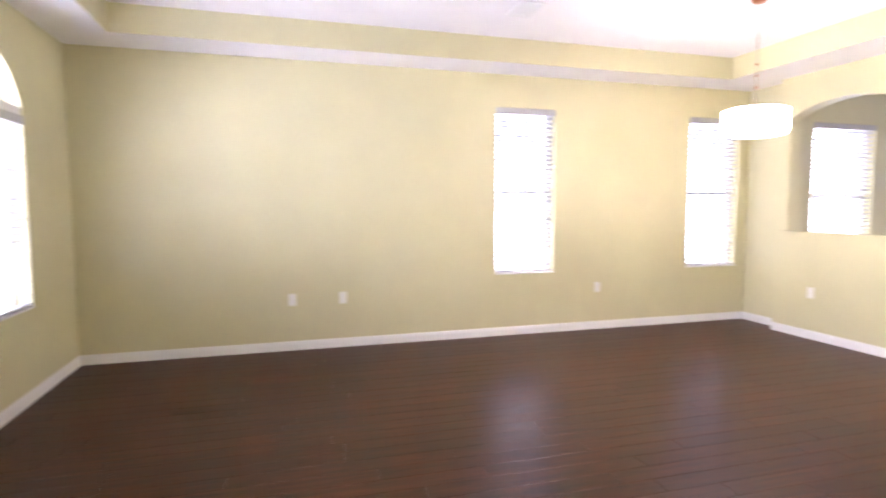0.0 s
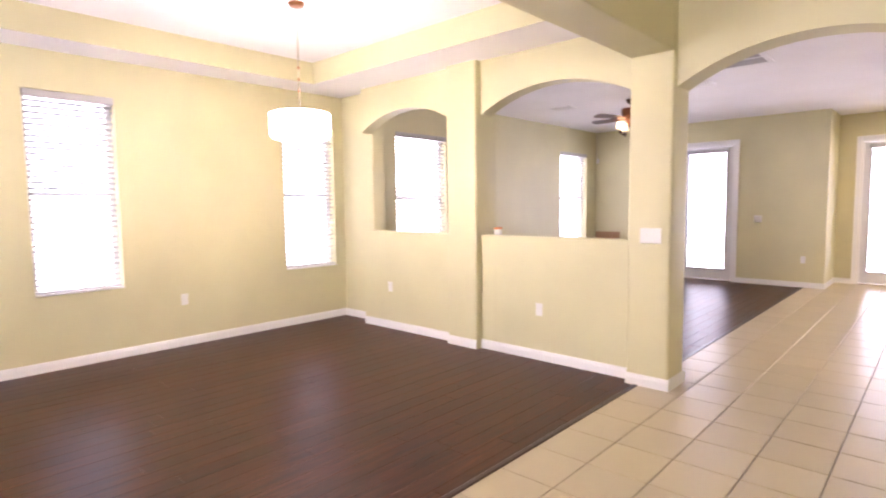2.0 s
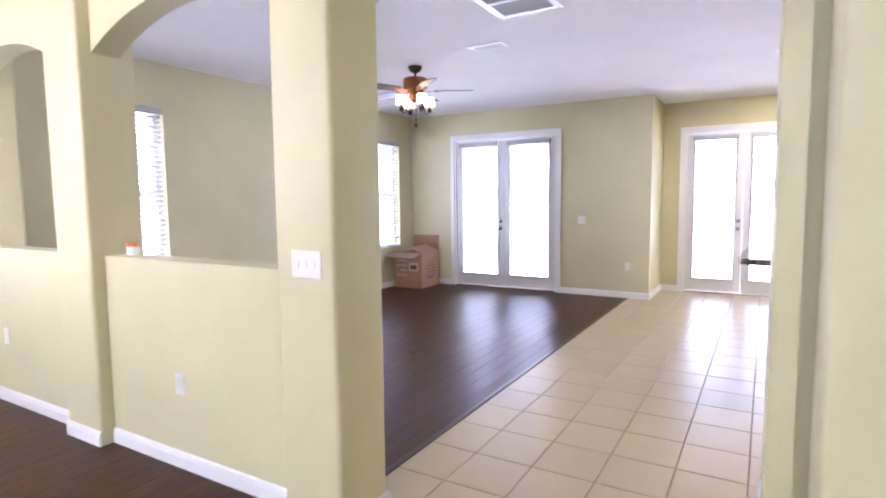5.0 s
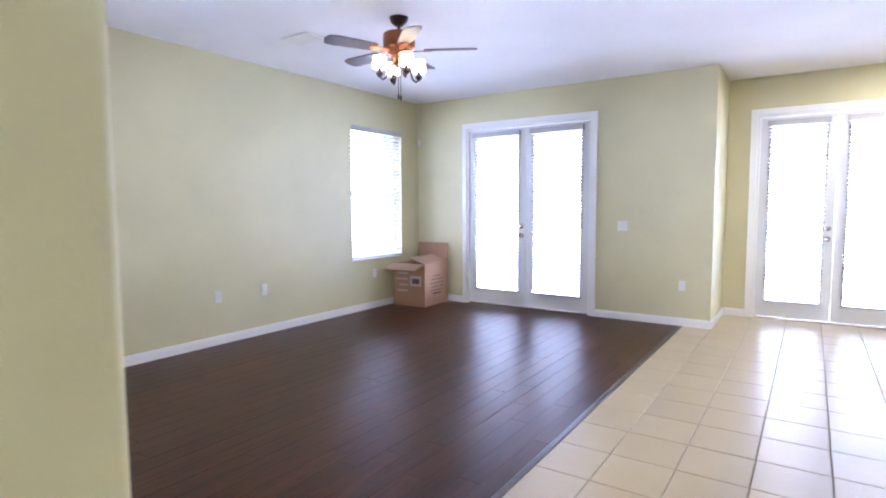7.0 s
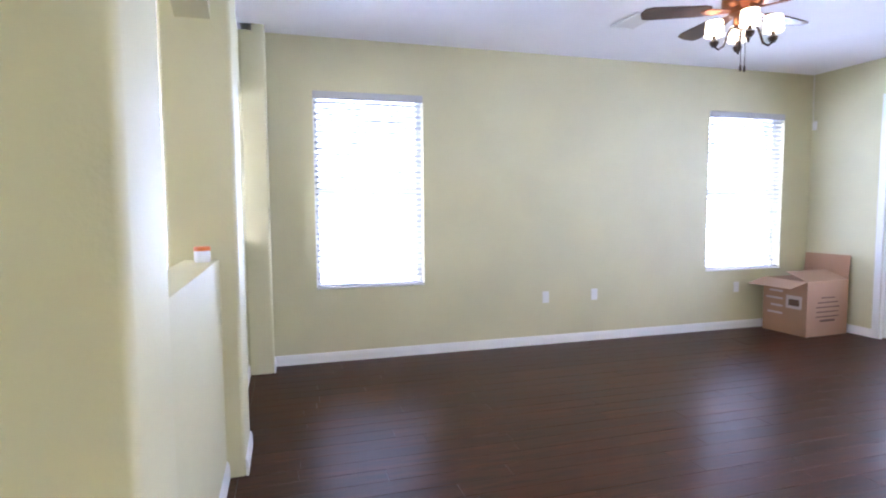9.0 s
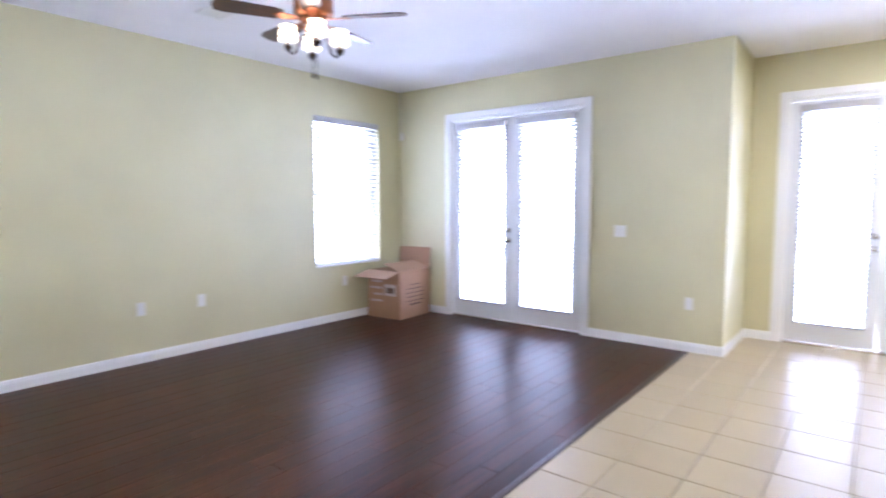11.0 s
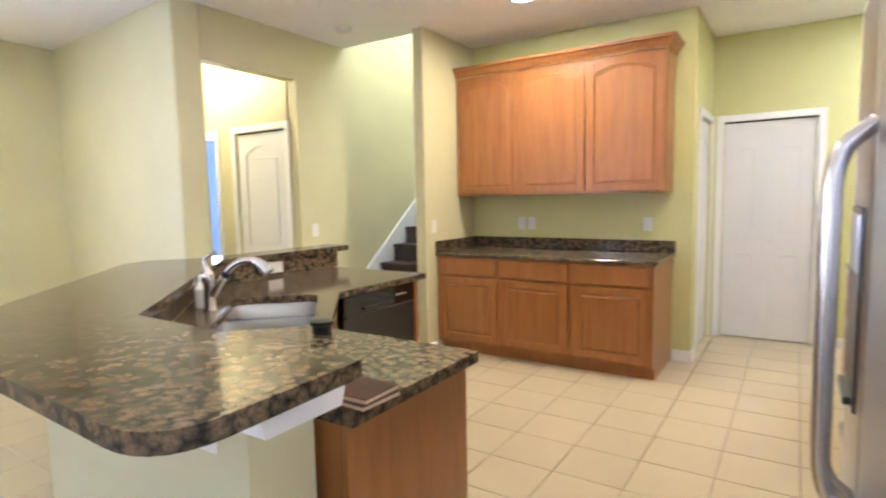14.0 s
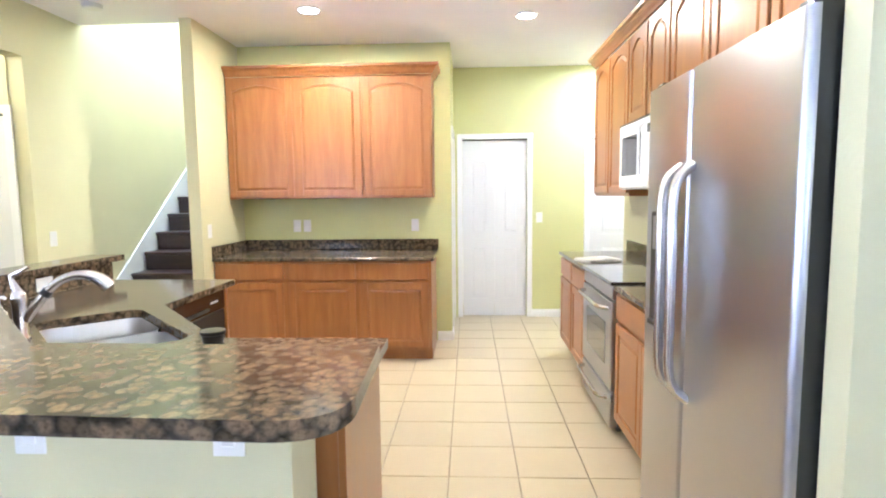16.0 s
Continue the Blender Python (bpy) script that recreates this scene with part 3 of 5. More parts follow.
def french_door(number, x, y, rz, w, top, label, watts):
    """A pair of glazed doors with blinds between stiles, in a white casing."""
    door = thing("door_%d" % number, x, y, 0, label, "glazed doors", rz, kind="structure")
    c = 0.07
    bm = bmesh.new()
    for a in ((-c, 0.0, 0, top + c), (w, w + c, 0, top + c), (0, w, top, top + c)):
        box(bm, a[0], a[1], -0.018, 0.0, a[2], a[3])
    part("casing", soft_edges(bm, 0.004), TRIM, door)
    bm = bmesh.new()
    for a in ((0.001, 0.03, 0.0, top), (w - 0.03, w - 0.001, 0.0, top), (0.03, w - 0.03, top - 0.03, top - 0.001)):
        box(bm, a[0], a[1], 0.001, 0.17, a[2], a[3])
    part("jamb", bm, TRIM, door)
    part("threshold", soft_edges(boxed(0.03, w - 0.03, -0.005, 0.16, -0.012, 0.022), 0.006), NICKEL, door)
    lw = (w - 0.066) / 2
    for k in range(2):
        x0 = 0.031 + k * (lw + 0.004)
        st, zb, zt = 0.10, 0.21, top - 0.13
        bm = bmesh.new()
        for a in ((x0, x0 + st, 0.025, top - 0.034), (x0 + lw - st, x0 + lw, 0.025, top - 0.034), (x0 + st, x0 + lw - st, 0.025, zb), (x0 + st, x0 + lw - st, zt, top - 0.034)):
            box(bm, a[0], a[1], 0.03, 0.075, a[2], a[3])
        leaf = part("door_leaf", bm, DOORW, door)
        bm = bmesh.new()
        for a in ((x0 + st - 0.02, x0 + st + 0.012, zb - 0.02, zt + 0.02), (x0 + lw - st - 0.012, x0 + lw - st + 0.02, zb - 0.02, zt + 0.02), (x0 + st + 0.012, x0 + lw - st - 0.012, zb - 0.02, zb + 0.012), (x0 + st + 0.012, x0 + lw - st - 0.012, zt - 0.012, zt + 0.02)):
            box(bm, a[0], a[1], 0.018, 0.03, a[2], a[3])
        part("glazing_bead", soft_edges(bm, 0.003), DOORW, leaf)
        p = part("pane", boxed(x0 + st, x0 + lw - st, 0.055, 0.06, zb, zt), GLASS, leaf)
        p.visible_shadow = False
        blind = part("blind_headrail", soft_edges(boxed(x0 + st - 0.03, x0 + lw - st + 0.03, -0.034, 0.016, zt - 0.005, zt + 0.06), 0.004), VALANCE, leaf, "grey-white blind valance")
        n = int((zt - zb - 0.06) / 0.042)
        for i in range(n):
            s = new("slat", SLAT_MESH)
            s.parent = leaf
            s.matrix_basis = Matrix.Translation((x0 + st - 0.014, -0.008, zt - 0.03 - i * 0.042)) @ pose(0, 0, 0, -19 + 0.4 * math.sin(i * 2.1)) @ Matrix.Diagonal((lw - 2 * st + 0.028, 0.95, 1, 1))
        part("bottom_rail", soft_edges(boxed(x0 + st, x0 + lw - st, -0.026, 0.014, zb + 0.0, zb + 0.018), 0.003), SLAT, leaf)
        if k == 0:
            for z in (0.97, 1.09):
                bm = bmesh.new()
                turn = Matrix.Translation((x0 + lw - 0.055, 0.03, z)) @ pose(0, 0, 0, 90)
                lathe(bm, [(0.03, 0), (0.03, 0.008), (0.012, 0.012), (0.012, 0.03), (0.026, 0.04), (0.03, 0.052), (0.022, 0.064), (0.0, 0.068)] if z < 1 else [(0.03, 0), (0.03, 0.012), (0.022, 0.02), (0.0, 0.022)], 20, turn)
                part("door_knob" if z < 1 else "deadbolt", bm, NICKEL, leaf, "satin nickel knob" if z < 1 else "satin nickel deadbolt", True)
    m = pose(x, y, 0, 0, 0, rz) @ Matrix.Translation((w / 2, 1.2, 1.15)) @ pose(0, 0, 0, -108)
    area_lamp("door_daylight", m, w * 2.2, 2.7, watts, DAY)
    return door


window(1, -3.06, DIN_Y, 0, 0.70, 0.67, 2.46, "tall narrow window in the dining room wall", 21)
window(2, -0.60, DIN_Y, 0, 0.72, 0.67, 2.46, "tall narrow window beside the arched half wall", 12)
window(3, 0.835, LIV_Y, 0, 0.985, 0.66, 2.40, "window in the living room wall near the half wall", 36)
window(4, 5.0, LIV_Y, 0, 1.02, 0.66, 2.40, "window in the living room wall above a cardboard box", 36)
window(5, FRONT, 2.31, 90, 1.12, 0.67, 2.06, "lower sash of the arched front window", 95)
french_door(1, BACK, 3.04, -90, 1.77, 2.42, "pair of white glazed doors with slatted blinds", 160)
french_door(2, NOOK_X, -0.40, -90, 1.57, 2.41, "pair of white glazed nook doors with slatted blinds", 210)

# arched light over the front window: infill of wall round it, frame, pane
AY0, AY1, AZ, AR = 2.31, 3.43, 2.06, 0.42
win = thing("window_6", 0, 0, 0, "arched fanlight over the front window", "window", kind="structure")
bm = bmesh.new()
half = (AY1 - AY0) / 2
rad = (half ** 2 + 0.36 ** 2) / (2 * 0.36)
ys = [AY0 + (AY1 - AY0) * i / 20 for i in range(21)]
zs = [AZ + 0.06 + 0.36 - rad + math.sqrt(rad ** 2 - (y - (AY0 + AY1) / 2) ** 2) for y in ys]
prism(bm, list(zip(ys, zs)) + [(AY1, AZ + AR), (AY0, AZ + AR)], FRONT - OUT, FRONT, "x")
structure("wall_front_arch", bm, WALL, "yellow-green painted infill above the arched window", "wall")
bm = bmesh.new()
tube(bm, [(FRONT - 0.13, y, z - 0.02) for y, z in zip(ys, zs)], 0.028, 8)
box(bm, FRONT - 0.16, FRONT - 0.01, AY0, AY1, AZ, AZ + 0.06)
part("window_frame", bm, TRIM, win)
bm = bmesh.new()
prism(bm, list(zip(ys, [z - 0.005 for z in zs])) + [(AY1, AZ + 0.06), (AY0, AZ + 0.06)], FRONT - 0.135, FRONT - 0.13, "x")
p = part("pane", bm, GLASS, win)
p.visible_shadow = False
area_lamp("window_daylight", Matrix.Translation((FRONT - 0.5, 2.87, 2.3)) @ pose(0, 0, 0, 0, -90, 0), 0.6, 1.2, 35, DAY)

# assumed transom over the entry, unseen behind the walk, added to light foyer and pier
win = thing("window_7", FRONT, -1.45, 0, "assumed clear transom window, unseen, high over the entry", "window", 90, kind="structure")
bm = bmesh.new()
for a in ((0, 0.045, 2.15, 2.75), (1.005, 1.05, 2.15, 2.75), (0.045, 1.005, 2.15, 2.195), (0.045, 1.005, 2.705, 2.75)):
    box(bm, a[0], a[1], 0.08, 0.14, a[2], a[3])
part("window_frame", bm, TRIM, win)
p = part("pane", boxed(0.045, 1.005, 0.108, 0.112, 2.195, 2.705), GLASS, win)
p.visible_shadow = False
area_lamp("entry_fill", Matrix.Translation((FRONT - 0.24, -0.925, 2.45)) @ pose(0, 0, 0, 0, -90, 0), 0.6, 1.05, 52, (1.0, 0.97, 0.9))

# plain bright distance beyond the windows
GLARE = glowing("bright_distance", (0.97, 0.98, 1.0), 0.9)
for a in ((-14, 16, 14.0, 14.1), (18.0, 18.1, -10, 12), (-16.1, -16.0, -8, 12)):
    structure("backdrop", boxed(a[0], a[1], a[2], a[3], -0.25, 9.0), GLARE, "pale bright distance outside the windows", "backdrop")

# ---- kitchen ----
BAR, LOW = 1.055, 0.905


def panel_door(name, x0, x1, z0, z1, y, mat, parent, arched=False, label=""):
    """A framed cabinet door facing -y, with a raised panel, arched at its head if asked."""
    s, t = 0.055, 0.02
    door = part(name, boxed(x0 + 0.004, x1 - 0.004, y - t * 0.5, y - 0.0005, z0 + 0.004, z1 - 0.004), mat, parent, label)
    for a in ((x0, x0 + s, z0, z1), (x1 - s, x1, z0, z1)):
        part("stile", boxed(a[0], a[1], y - t, y - t * 0.45, a[2], a[3], bevel=0.003, segs=1), mat, door)
    part("rail", boxed(x0 + s, x1 - s, y - t, y - t * 0.45, z0, z0 + s, bevel=0.003, segs=1), mat, door)
    n, rise = 12, (0.055 if arched else 0.0)
    xs = [x0 + s + (x1 - x0 - 2 * s) * i / n for i in range(n + 1)]
    base = z1 - s - rise
    zs = [base + rise * (1 - (2 * i / n - 1) ** 2) for i in range(n + 1)]
    if arched:
        part("rail", prism(bmesh.new(), list(zip(xs, zs)) + [(x1 - s, z1), (x0 + s, z1)], y - t, y - t * 0.45, "y"), mat, door)
    else:
        part("rail", boxed(x0 + s, x1 - s, y - t, y - t * 0.45, z1 - s, z1, bevel=0.003, segs=1), mat, door)
    g = 0.028
    inner = [(x0 + s + g, z0 + s + g), (x1 - s - g, z0 + s + g)] + [(x1 - s - g - (x1 - x0 - 2 * s - 2 * g) * i / n, base - g + rise * (1 - (2 * i / n - 1) ** 2)) for i in range(n + 1)]
    cx, cz = (x0 + x1) / 2, (z0 + z1) / 2
    bm = bmesh.new()
    hi = [bm.verts.new((p[0], y - t * 0.88, p[1])) for p in inner]
    lo = [bm.verts.new((cx + (p[0] - cx) * (1 + 2 * 0.022 / (x1 - x0)), y - t * 0.5, cz + (p[1] - cz) * (1 + 2 * 0.022 / (z1 - z0)))) for p in inner]
    bm.faces.new(hi)
    for i in range(len(hi)):
        j = (i + 1) % len(hi)
        bm.faces.new((lo[i], lo[j], hi[j], hi[i]))
    part("raised_panel", bm, mat, door)
    return door


def base_unit(x, y, rz, w, label, group, depth=0.60, doors=1):
    c = thing("base_cabinet", x, y, 0, label, "cabinet", rz, group)
    bm = boxed(0, w, 0.0, depth, 0.10, 0.873)
    part("cabinet_body", bm, CAB, c)
    part("toe_kick", boxed(0, w, 0.07, depth, 0.0, 0.10), CAB, c)
    bm = boxed(0.025, w - 0.025, -0.02, 0.0, 0.715, 0.855, 0.004, 2)
    part("drawer_front", bm, CAB, c)
    dw = (w - 0.05) / doors
    for k in range(doors):
        panel_door("door", 0.025 + k * dw, 0.025 + (k + 1) * dw - (0.004 if doors > 1 else 0), 0.13, 0.69, 0.0, CAB, c)
    return c


def wall_unit(x, y, rz, w, z0, z1, label, group, depth=0.31, arched=True):
    c = thing("wall_cabinet", x, y, z0, label, "cabinet", rz, group)
    part("cabinet_body", boxed(0, w, 0.0, depth, 0, z1 - z0), CAB, c)
    panel_door("door", 0.014, w - 0.014, 0.02, z1 - z0 - 0.02, 0.0, CAB, c, arched)
    return c


def crown(name, pts, label):
    """Stepped crown moulding along pts, which turn clockwise seen from above round the cabinet fronts."""
    prof = [(0.0, 0.0), (0.012, 0.0), (0.018, 0.02), (0.038, 0.042), (0.045, 0.058), (0.062, 0.066), (0.066, 0.088), (0.0, 0.088)]
    bm = bmesh.new()
    rows = []
    P = [Vector((*p[:2], 0)) for p in pts]
    z = pts[0][2]
    for i, p in enumerate(P):
        d0 = (p - P[i - 1]).normalized() if i else None
        d1 = (P[i + 1] - p).normalized() if i < len(P) - 1 else None
        n0 = Vector((d0.y, -d0.x, 0)) if d0 else None
        n1 = Vector((d1.y, -d1.x, 0)) if d1 else None
        if n0 and n1:
            o = n0 + n1
        else:
            o = n0 or n1
        rows.append([bm.verts.new(p + o * a + Vector((0, 0, z + h))) for a, h in prof])
    k = len(prof)
    for a, b in zip(rows, rows[1:]):
        for i in range(k):
            bm.faces.new((a[i], a[(i + 1) % k], b[(i + 1) % k], b[i]))
    bm.faces.new(rows[0])
    bm.faces.new(rows[-1])
    ob = new(name, mesh_of(name, bm, CAB))
    return tagged(ob, label, "crown moulding")


# sideboard: three base units, granite top, three wall units, crown
BX0, BX1 = 2.30, 4.175
bw = (BX1 - BX0) / 3
for k in range(3):
    base_unit(BX1 - k * bw, -5.07, 180, bw, "reddish maple base cabinet with one drawer and one door", "sideboard base cabinets", BUF_Y * -1 - 5.075)
    wall_unit(BX1 - k * bw + 0.005, -5.455, 180, bw, 1.405, 2.50, "reddish maple wall cabinet with an arched panel door", "sideboard wall cabinets")
crown("crown_moulding", [(BX1, -5.447, 2.50), (BX0 + 0.005, -5.447, 2.50), (BX0 + 0.005, BUF_Y + 0.002, 2.50)], "reddish maple crown moulding on the wall cabinets")
top = thing("countertop", 0, 0, 0, "polished brown granite top of the sideboard with a low backsplash", "countertop")
part("slab", soft_edges(boxed(BX0 - 0.025, BX1 + 0.008, BUF_Y + 0.003, -5.035, 0.874, LOW), 0.01, 3), GRANITE, top)
part("backsplash", soft_edges(boxed(BX0 - 0.025, BX1 - 0.012, BUF_Y + 0.003, BUF_Y + 0.023, LOW, LOW + 0.10), 0.004), GRANITE, top)
part("side_splash", soft_edges(boxed(BX1 - 0.012, BX1 + 0.008, BUF_Y + 0.003, -5.045, LOW, LOW + 0.10), 0.004), GRANITE, top)

# cooker side, from the refrigerator to the far end
RX = 1.13
base_unit(RX, -3.60, 90, 1.0, "maple base cabinet between cooker and refrigerator", "cooker side cabinets", RX - WEST - 0.005, 2)
base_unit(RX, -4.93, 90, 0.53, "maple base cabinet past the cooker", "cooker side cabinets", RX - WEST - 0.005)
base_unit(RX, -5.46, 90, 0.53, "maple base cabinet at the end of the run", "cooker side cabinets", RX - WEST - 0.005)
for y0, y1, l in ((-3.605, -2.60, "polished brown granite counter between cooker and refrigerator"), (-5.50, -4.395, "polished brown granite counter past the cooker")):
    top = thing("countertop", 0, 0, 0, l, "countertop")
    part("slab", soft_edges(boxed(WEST + 0.003, RX + 0.03, y0, y1, 0.874, LOW), 0.01, 3), GRANITE, top)
    part("backsplash", soft_edges(boxed(WEST + 0.003, WEST + 0.023, y0, y1, LOW, LOW + 0.10), 0.004), GRANITE, top)
UX = 0.855
for y0, w, z0 in ((-5.41, 0.50, 1.405), (-4.91, 0.515, 1.405), (-4.395, 0.39, 1.89), (-4.005, 0.39, 1.89), (-3.615, 0.50, 1.405), (-3.115, 0.50, 1.405), (-2.615, 0.51, 1.86), (-2.105, 0.515, 1.86)):
    wall_unit(UX, y0, 90, w, z0, 2.50, "maple wall cabinet with an arched panel door" if z0 < 1.5 else "short maple wall cabinet with an arched panel door", "cooker side wall cabinets", UX - WEST - 0.003)
crown("crown_moulding", [(UX + 0.008, -1.59, 2.50), (UX + 0.008, -5.41, 2.50), (WEST, -5.41, 2.50)][::-1], "maple crown moulding above the cooker side cabinets")

# cooker
ck = thing("cooker", RX, -4.385, 0, "stainless steel cooker with a black glass hob and black sides", "cooker", 90)
CW, CD = 0.77, RX - WEST - 0.02
part("body", boxed(0, CW, 0.012, CD, 0.03, 0.895), BLACK, ck, "black enamel sides")
part("oven_door", boxed(0.004, CW - 0.004, -0.035, 0.012, 0.27, 0.80, 0.008, 2), STEEL, ck)
part("oven_window", boxed(0.13, CW - 0.13, -0.0375, -0.03, 0.40, 0.66, 0.003, 1), BLACKGLASS, ck, "black oven window")
part("warming_drawer", boxed(0.004, CW - 0.004, -0.035, 0.012, 0.05, 0.255, 0.008, 2), STEEL, ck)
part("control_panel", boxed(0.004, CW - 0.004, -0.03, 0.012, 0.812, 0.893, 0.006, 2), STEEL, ck)
part("hob", boxed(-0.003, CW + 0.003, -0.04, CD, 0.895, 0.918, 0.004, 2), BLACKGLASS, ck, "black glass hob")
for z in (0.755, 0.215):
    bm = tube(bmesh.new(), [(0.07, -0.032, z)] + arc((0.08, -0.055, z), (0.09, -0.085, z), (0.16, -0.088, z), 5) + arc((CW - 0.16, -0.088, z), (CW - 0.09, -0.085, z), (CW - 0.08, -0.055, z), 5) + [(CW - 0.07, -0.032, z)], 0.013)
    part("handle", bm, NICKEL, ck, "", True)
part("backguard", boxed(0, CW, CD - 0.05, CD, 0.918, 1.08, 0.006, 2), STEEL, ck)

# microwave
mw = thing("microwave", 0.93, -4.385, 1.45, "white microwave oven hung over the cooker", "microwave", 90)
part("case", boxed(0, 0.77, 0.02, 0.93 - WEST - 0.003, 0, 0.435, 0.006), WHITEP, mw)
part("door", boxed(0, 0.56, 0.0, 0.02, 0.01, 0.425, 0.006), WHITEP, mw)
part("door_window", boxed(0.07, 0.47, -0.003, 0.004, 0.09, 0.345, 0.002, 1), BLACKGLASS, mw, "dark glass door window")
part("control_panel", boxed(0.565, 0.77, 0.0, 0.02, 0.01, 0.425, 0.006), WHITEP, mw)
part("display", boxed(0.59, 0.745, -0.002, 0.004, 0.33, 0.38), BLACKGLASS, mw)
bm = tube(bmesh.new(), [(0.525, 0.0, 0.05), (0.525, -0.03, 0.07), (0.525, -0.03, 0.37), (0.525, 0.0, 0.39)], 0.009)
part("handle", bm, WHITEP, mw, "", True)
part("grille", boxed(0.0, 0.77, 0.0, 0.02, 0.426, 0.435), BLACK, mw)

# refrigerator: faces +x
FX, FY0, FY1, FZ = 1.333, -2.51, -1.583, 1.78
fr = thing("refrigerator", FX, FY0, 0, "stainless steel side-by-side refrigerator with black sides", "refrigerator", 90)
FW = FY1 - FY0
part("case", boxed(0.004, FW - 0.004, 0.075, FX - WEST - 0.03, 0.02, FZ - 0.015, 0.006), BLACK, fr, "black cabinet sides")
SPLIT = 0.37
for nm, a, b in (("freezer_door", 0.0, SPLIT - 0.004), ("fridge_door", SPLIT + 0.004, FW)):
    bm = boxed(a, b, 0.0, 0.022, 0.09, FZ)
    es = [e for e in bm.edges if abs((e.verts[0].co - e.verts[1].co).z) > 1 and e.verts[0].co.y < 0.01]
    bmesh.ops.bevel(bm, geom=es, offset=0.018, segments=5, affect="EDGES", profile=0.5)
    leaf = part(nm, bm, STEEL, fr, "", True)
    part("door_liner", boxed(a + 0.001, b - 0.001, 0.0225, 0.068, 0.091, FZ - 0.001), BLACK, leaf, "black door sides")
part("gasket", boxed(0.006, FW - 0.006, 0.068, 0.075, 0.095, FZ - 0.005), BLACK, fr)
part("kick_grille", boxed(0.01, FW - 0.01, 0.03, 0.08, 0.015, 0.085), BLACK, fr)
for x in (SPLIT - 0.045, SPLIT + 0.045):
    bm = tube(bmesh.new(), [(x, 0.0, 1.505)] + arc((x, -0.025, 1.485), (x, -0.056, 1.465), (x, -0.058, 1.39), 6) + arc((x, -0.058, 0.92), (x, -0.056, 0.845), (x, -0.025, 0.825), 6) + [(x, 0.0, 0.805)], 0.015, 14)
    part("handle", bm, NICKEL, fr, "", True)
disp = part("dispenser", boxed(0.075, 0.285, -0.006, 0.002, 0.96, 1.36, 0.003, 1), BLACK, fr, "black water and ice dispenser")
part("dispenser_panel", boxed(0.10, 0.26, -0.009, -0.005, 1.23, 1.345, 0.002, 1), STEEL, disp)
part("dispenser_tray", boxed(0.10, 0.26, -0.02, -0.004, 0.97, 0.985), BLACK, disp)
for x in (0.05, FW - 0.05):
    part("hinge_cover", boxed(x - 0.03, x + 0.03, 0.02, 0.16, FZ - 0.015, FZ + 0.022, 0.008), BLACK, fr)

# peninsula: knee wall, cabinets, lower counter, raised bar
bm = prism(bmesh.new(), [(2.38, -1.63), (3.335, -1.63), (4.43, -2.725), (4.43, -3.90), (4.315, -3.90), (4.315, -2.805), (3.20, -1.815), (2.38, -1.815)], 0, BAR - 0.042)
structure("wall_knee", bm, WALL, "pale green painted knee wall under the raised bar", "half wall")
for a, b, o in (((2.38, -1.63), (3.335, -1.63), (0, 1)), ((2.38, -1.825), (2.38, -1.616), (-1, 0)), ((3.335, -1.63), (4.43, -2.725), (0.7071, 0.7071)), ((4.43, -2.725), (4.43, -3.90), (1, 0))):
    profile_run("baseboard", a, b, o, TRIM)
bar = thing("bar_top", 0, 0, 0, "polished brown granite breakfast bar with rounded corners", "countertop")
outline = [(3.41, -1.375), (4.64, -2.54), (4.66, -2.72), (4.50, -2.95), (4.50, -4.00), (4.275, -4.00), (4.275, -2.91), (3.12, -1.812), (2.205, -1.795)]
outline += arc((2.193, -1.46), (2.193, -1.33), (2.33, -1.335), 7)
bm = prism(bmesh.new(), [tuple(p[:2]) for p in outline], BAR - 0.038, BAR)
part("slab", soft_edges(bm, 0.012, 3, 0.9), GRANITE, bar, "", True)
bm = prism(bmesh.new(), [(2.38, -1.818), (3.198, -1.818), (4.312, -2.807), (4.312, -3.90), (4.294, -3.90), (4.294, -2.815), (3.190, -1.838), (2.38, -1.838)], LOW + 0.0005, BAR - 0.0385)
LOW_SPLASH = bm
bm = prism(bmesh.new(), [(-1.60, BAR - 0.040), (-1.60, BAR - 0.065), (-1.612, BAR - 0.10), (-1.622, BAR - 0.135), (-1.84, BAR - 0.135), (-1.85, BAR - 0.10), (-1.86, BAR - 0.065), (-1.86, BAR - 0.040)], 2.31, 2.47, "x")
tagged(new("trim", mesh_of("trim", soft_edges(bm, 0.004), TRIM)), "white moulded cap at the end of the knee wall", "trim", kind="structure")

low = thing("lower_countertop", 0, 0, 0, "polished brown granite sink counter wrapping a corner", "countertop")
SC, SA = Vector((3.42, -2.55, 0)), -45.0
SU, SN = Vector((0.7071, -0.7071, 0)), Vector((0.7071, 0.7071, 0))


def sink_loop(hl, hw, r, n=5):
    """A rounded rectangle round the sink's middle."""
    pts = []
    for sx, sy, a0 in ((1, 1, 0), (-1, 1, 90), (-1, -1, 180), (1, -1, 270)):
        for i in range(n + 1):
            a = radians(a0 + 90 * i / n)
            q = SC + SU * (sx * (hl - r) + r * math.cos(a)) + SN * (sy * (hw - r) + r * math.sin(a))
            pts.append((q.x, q.y))
    return pts


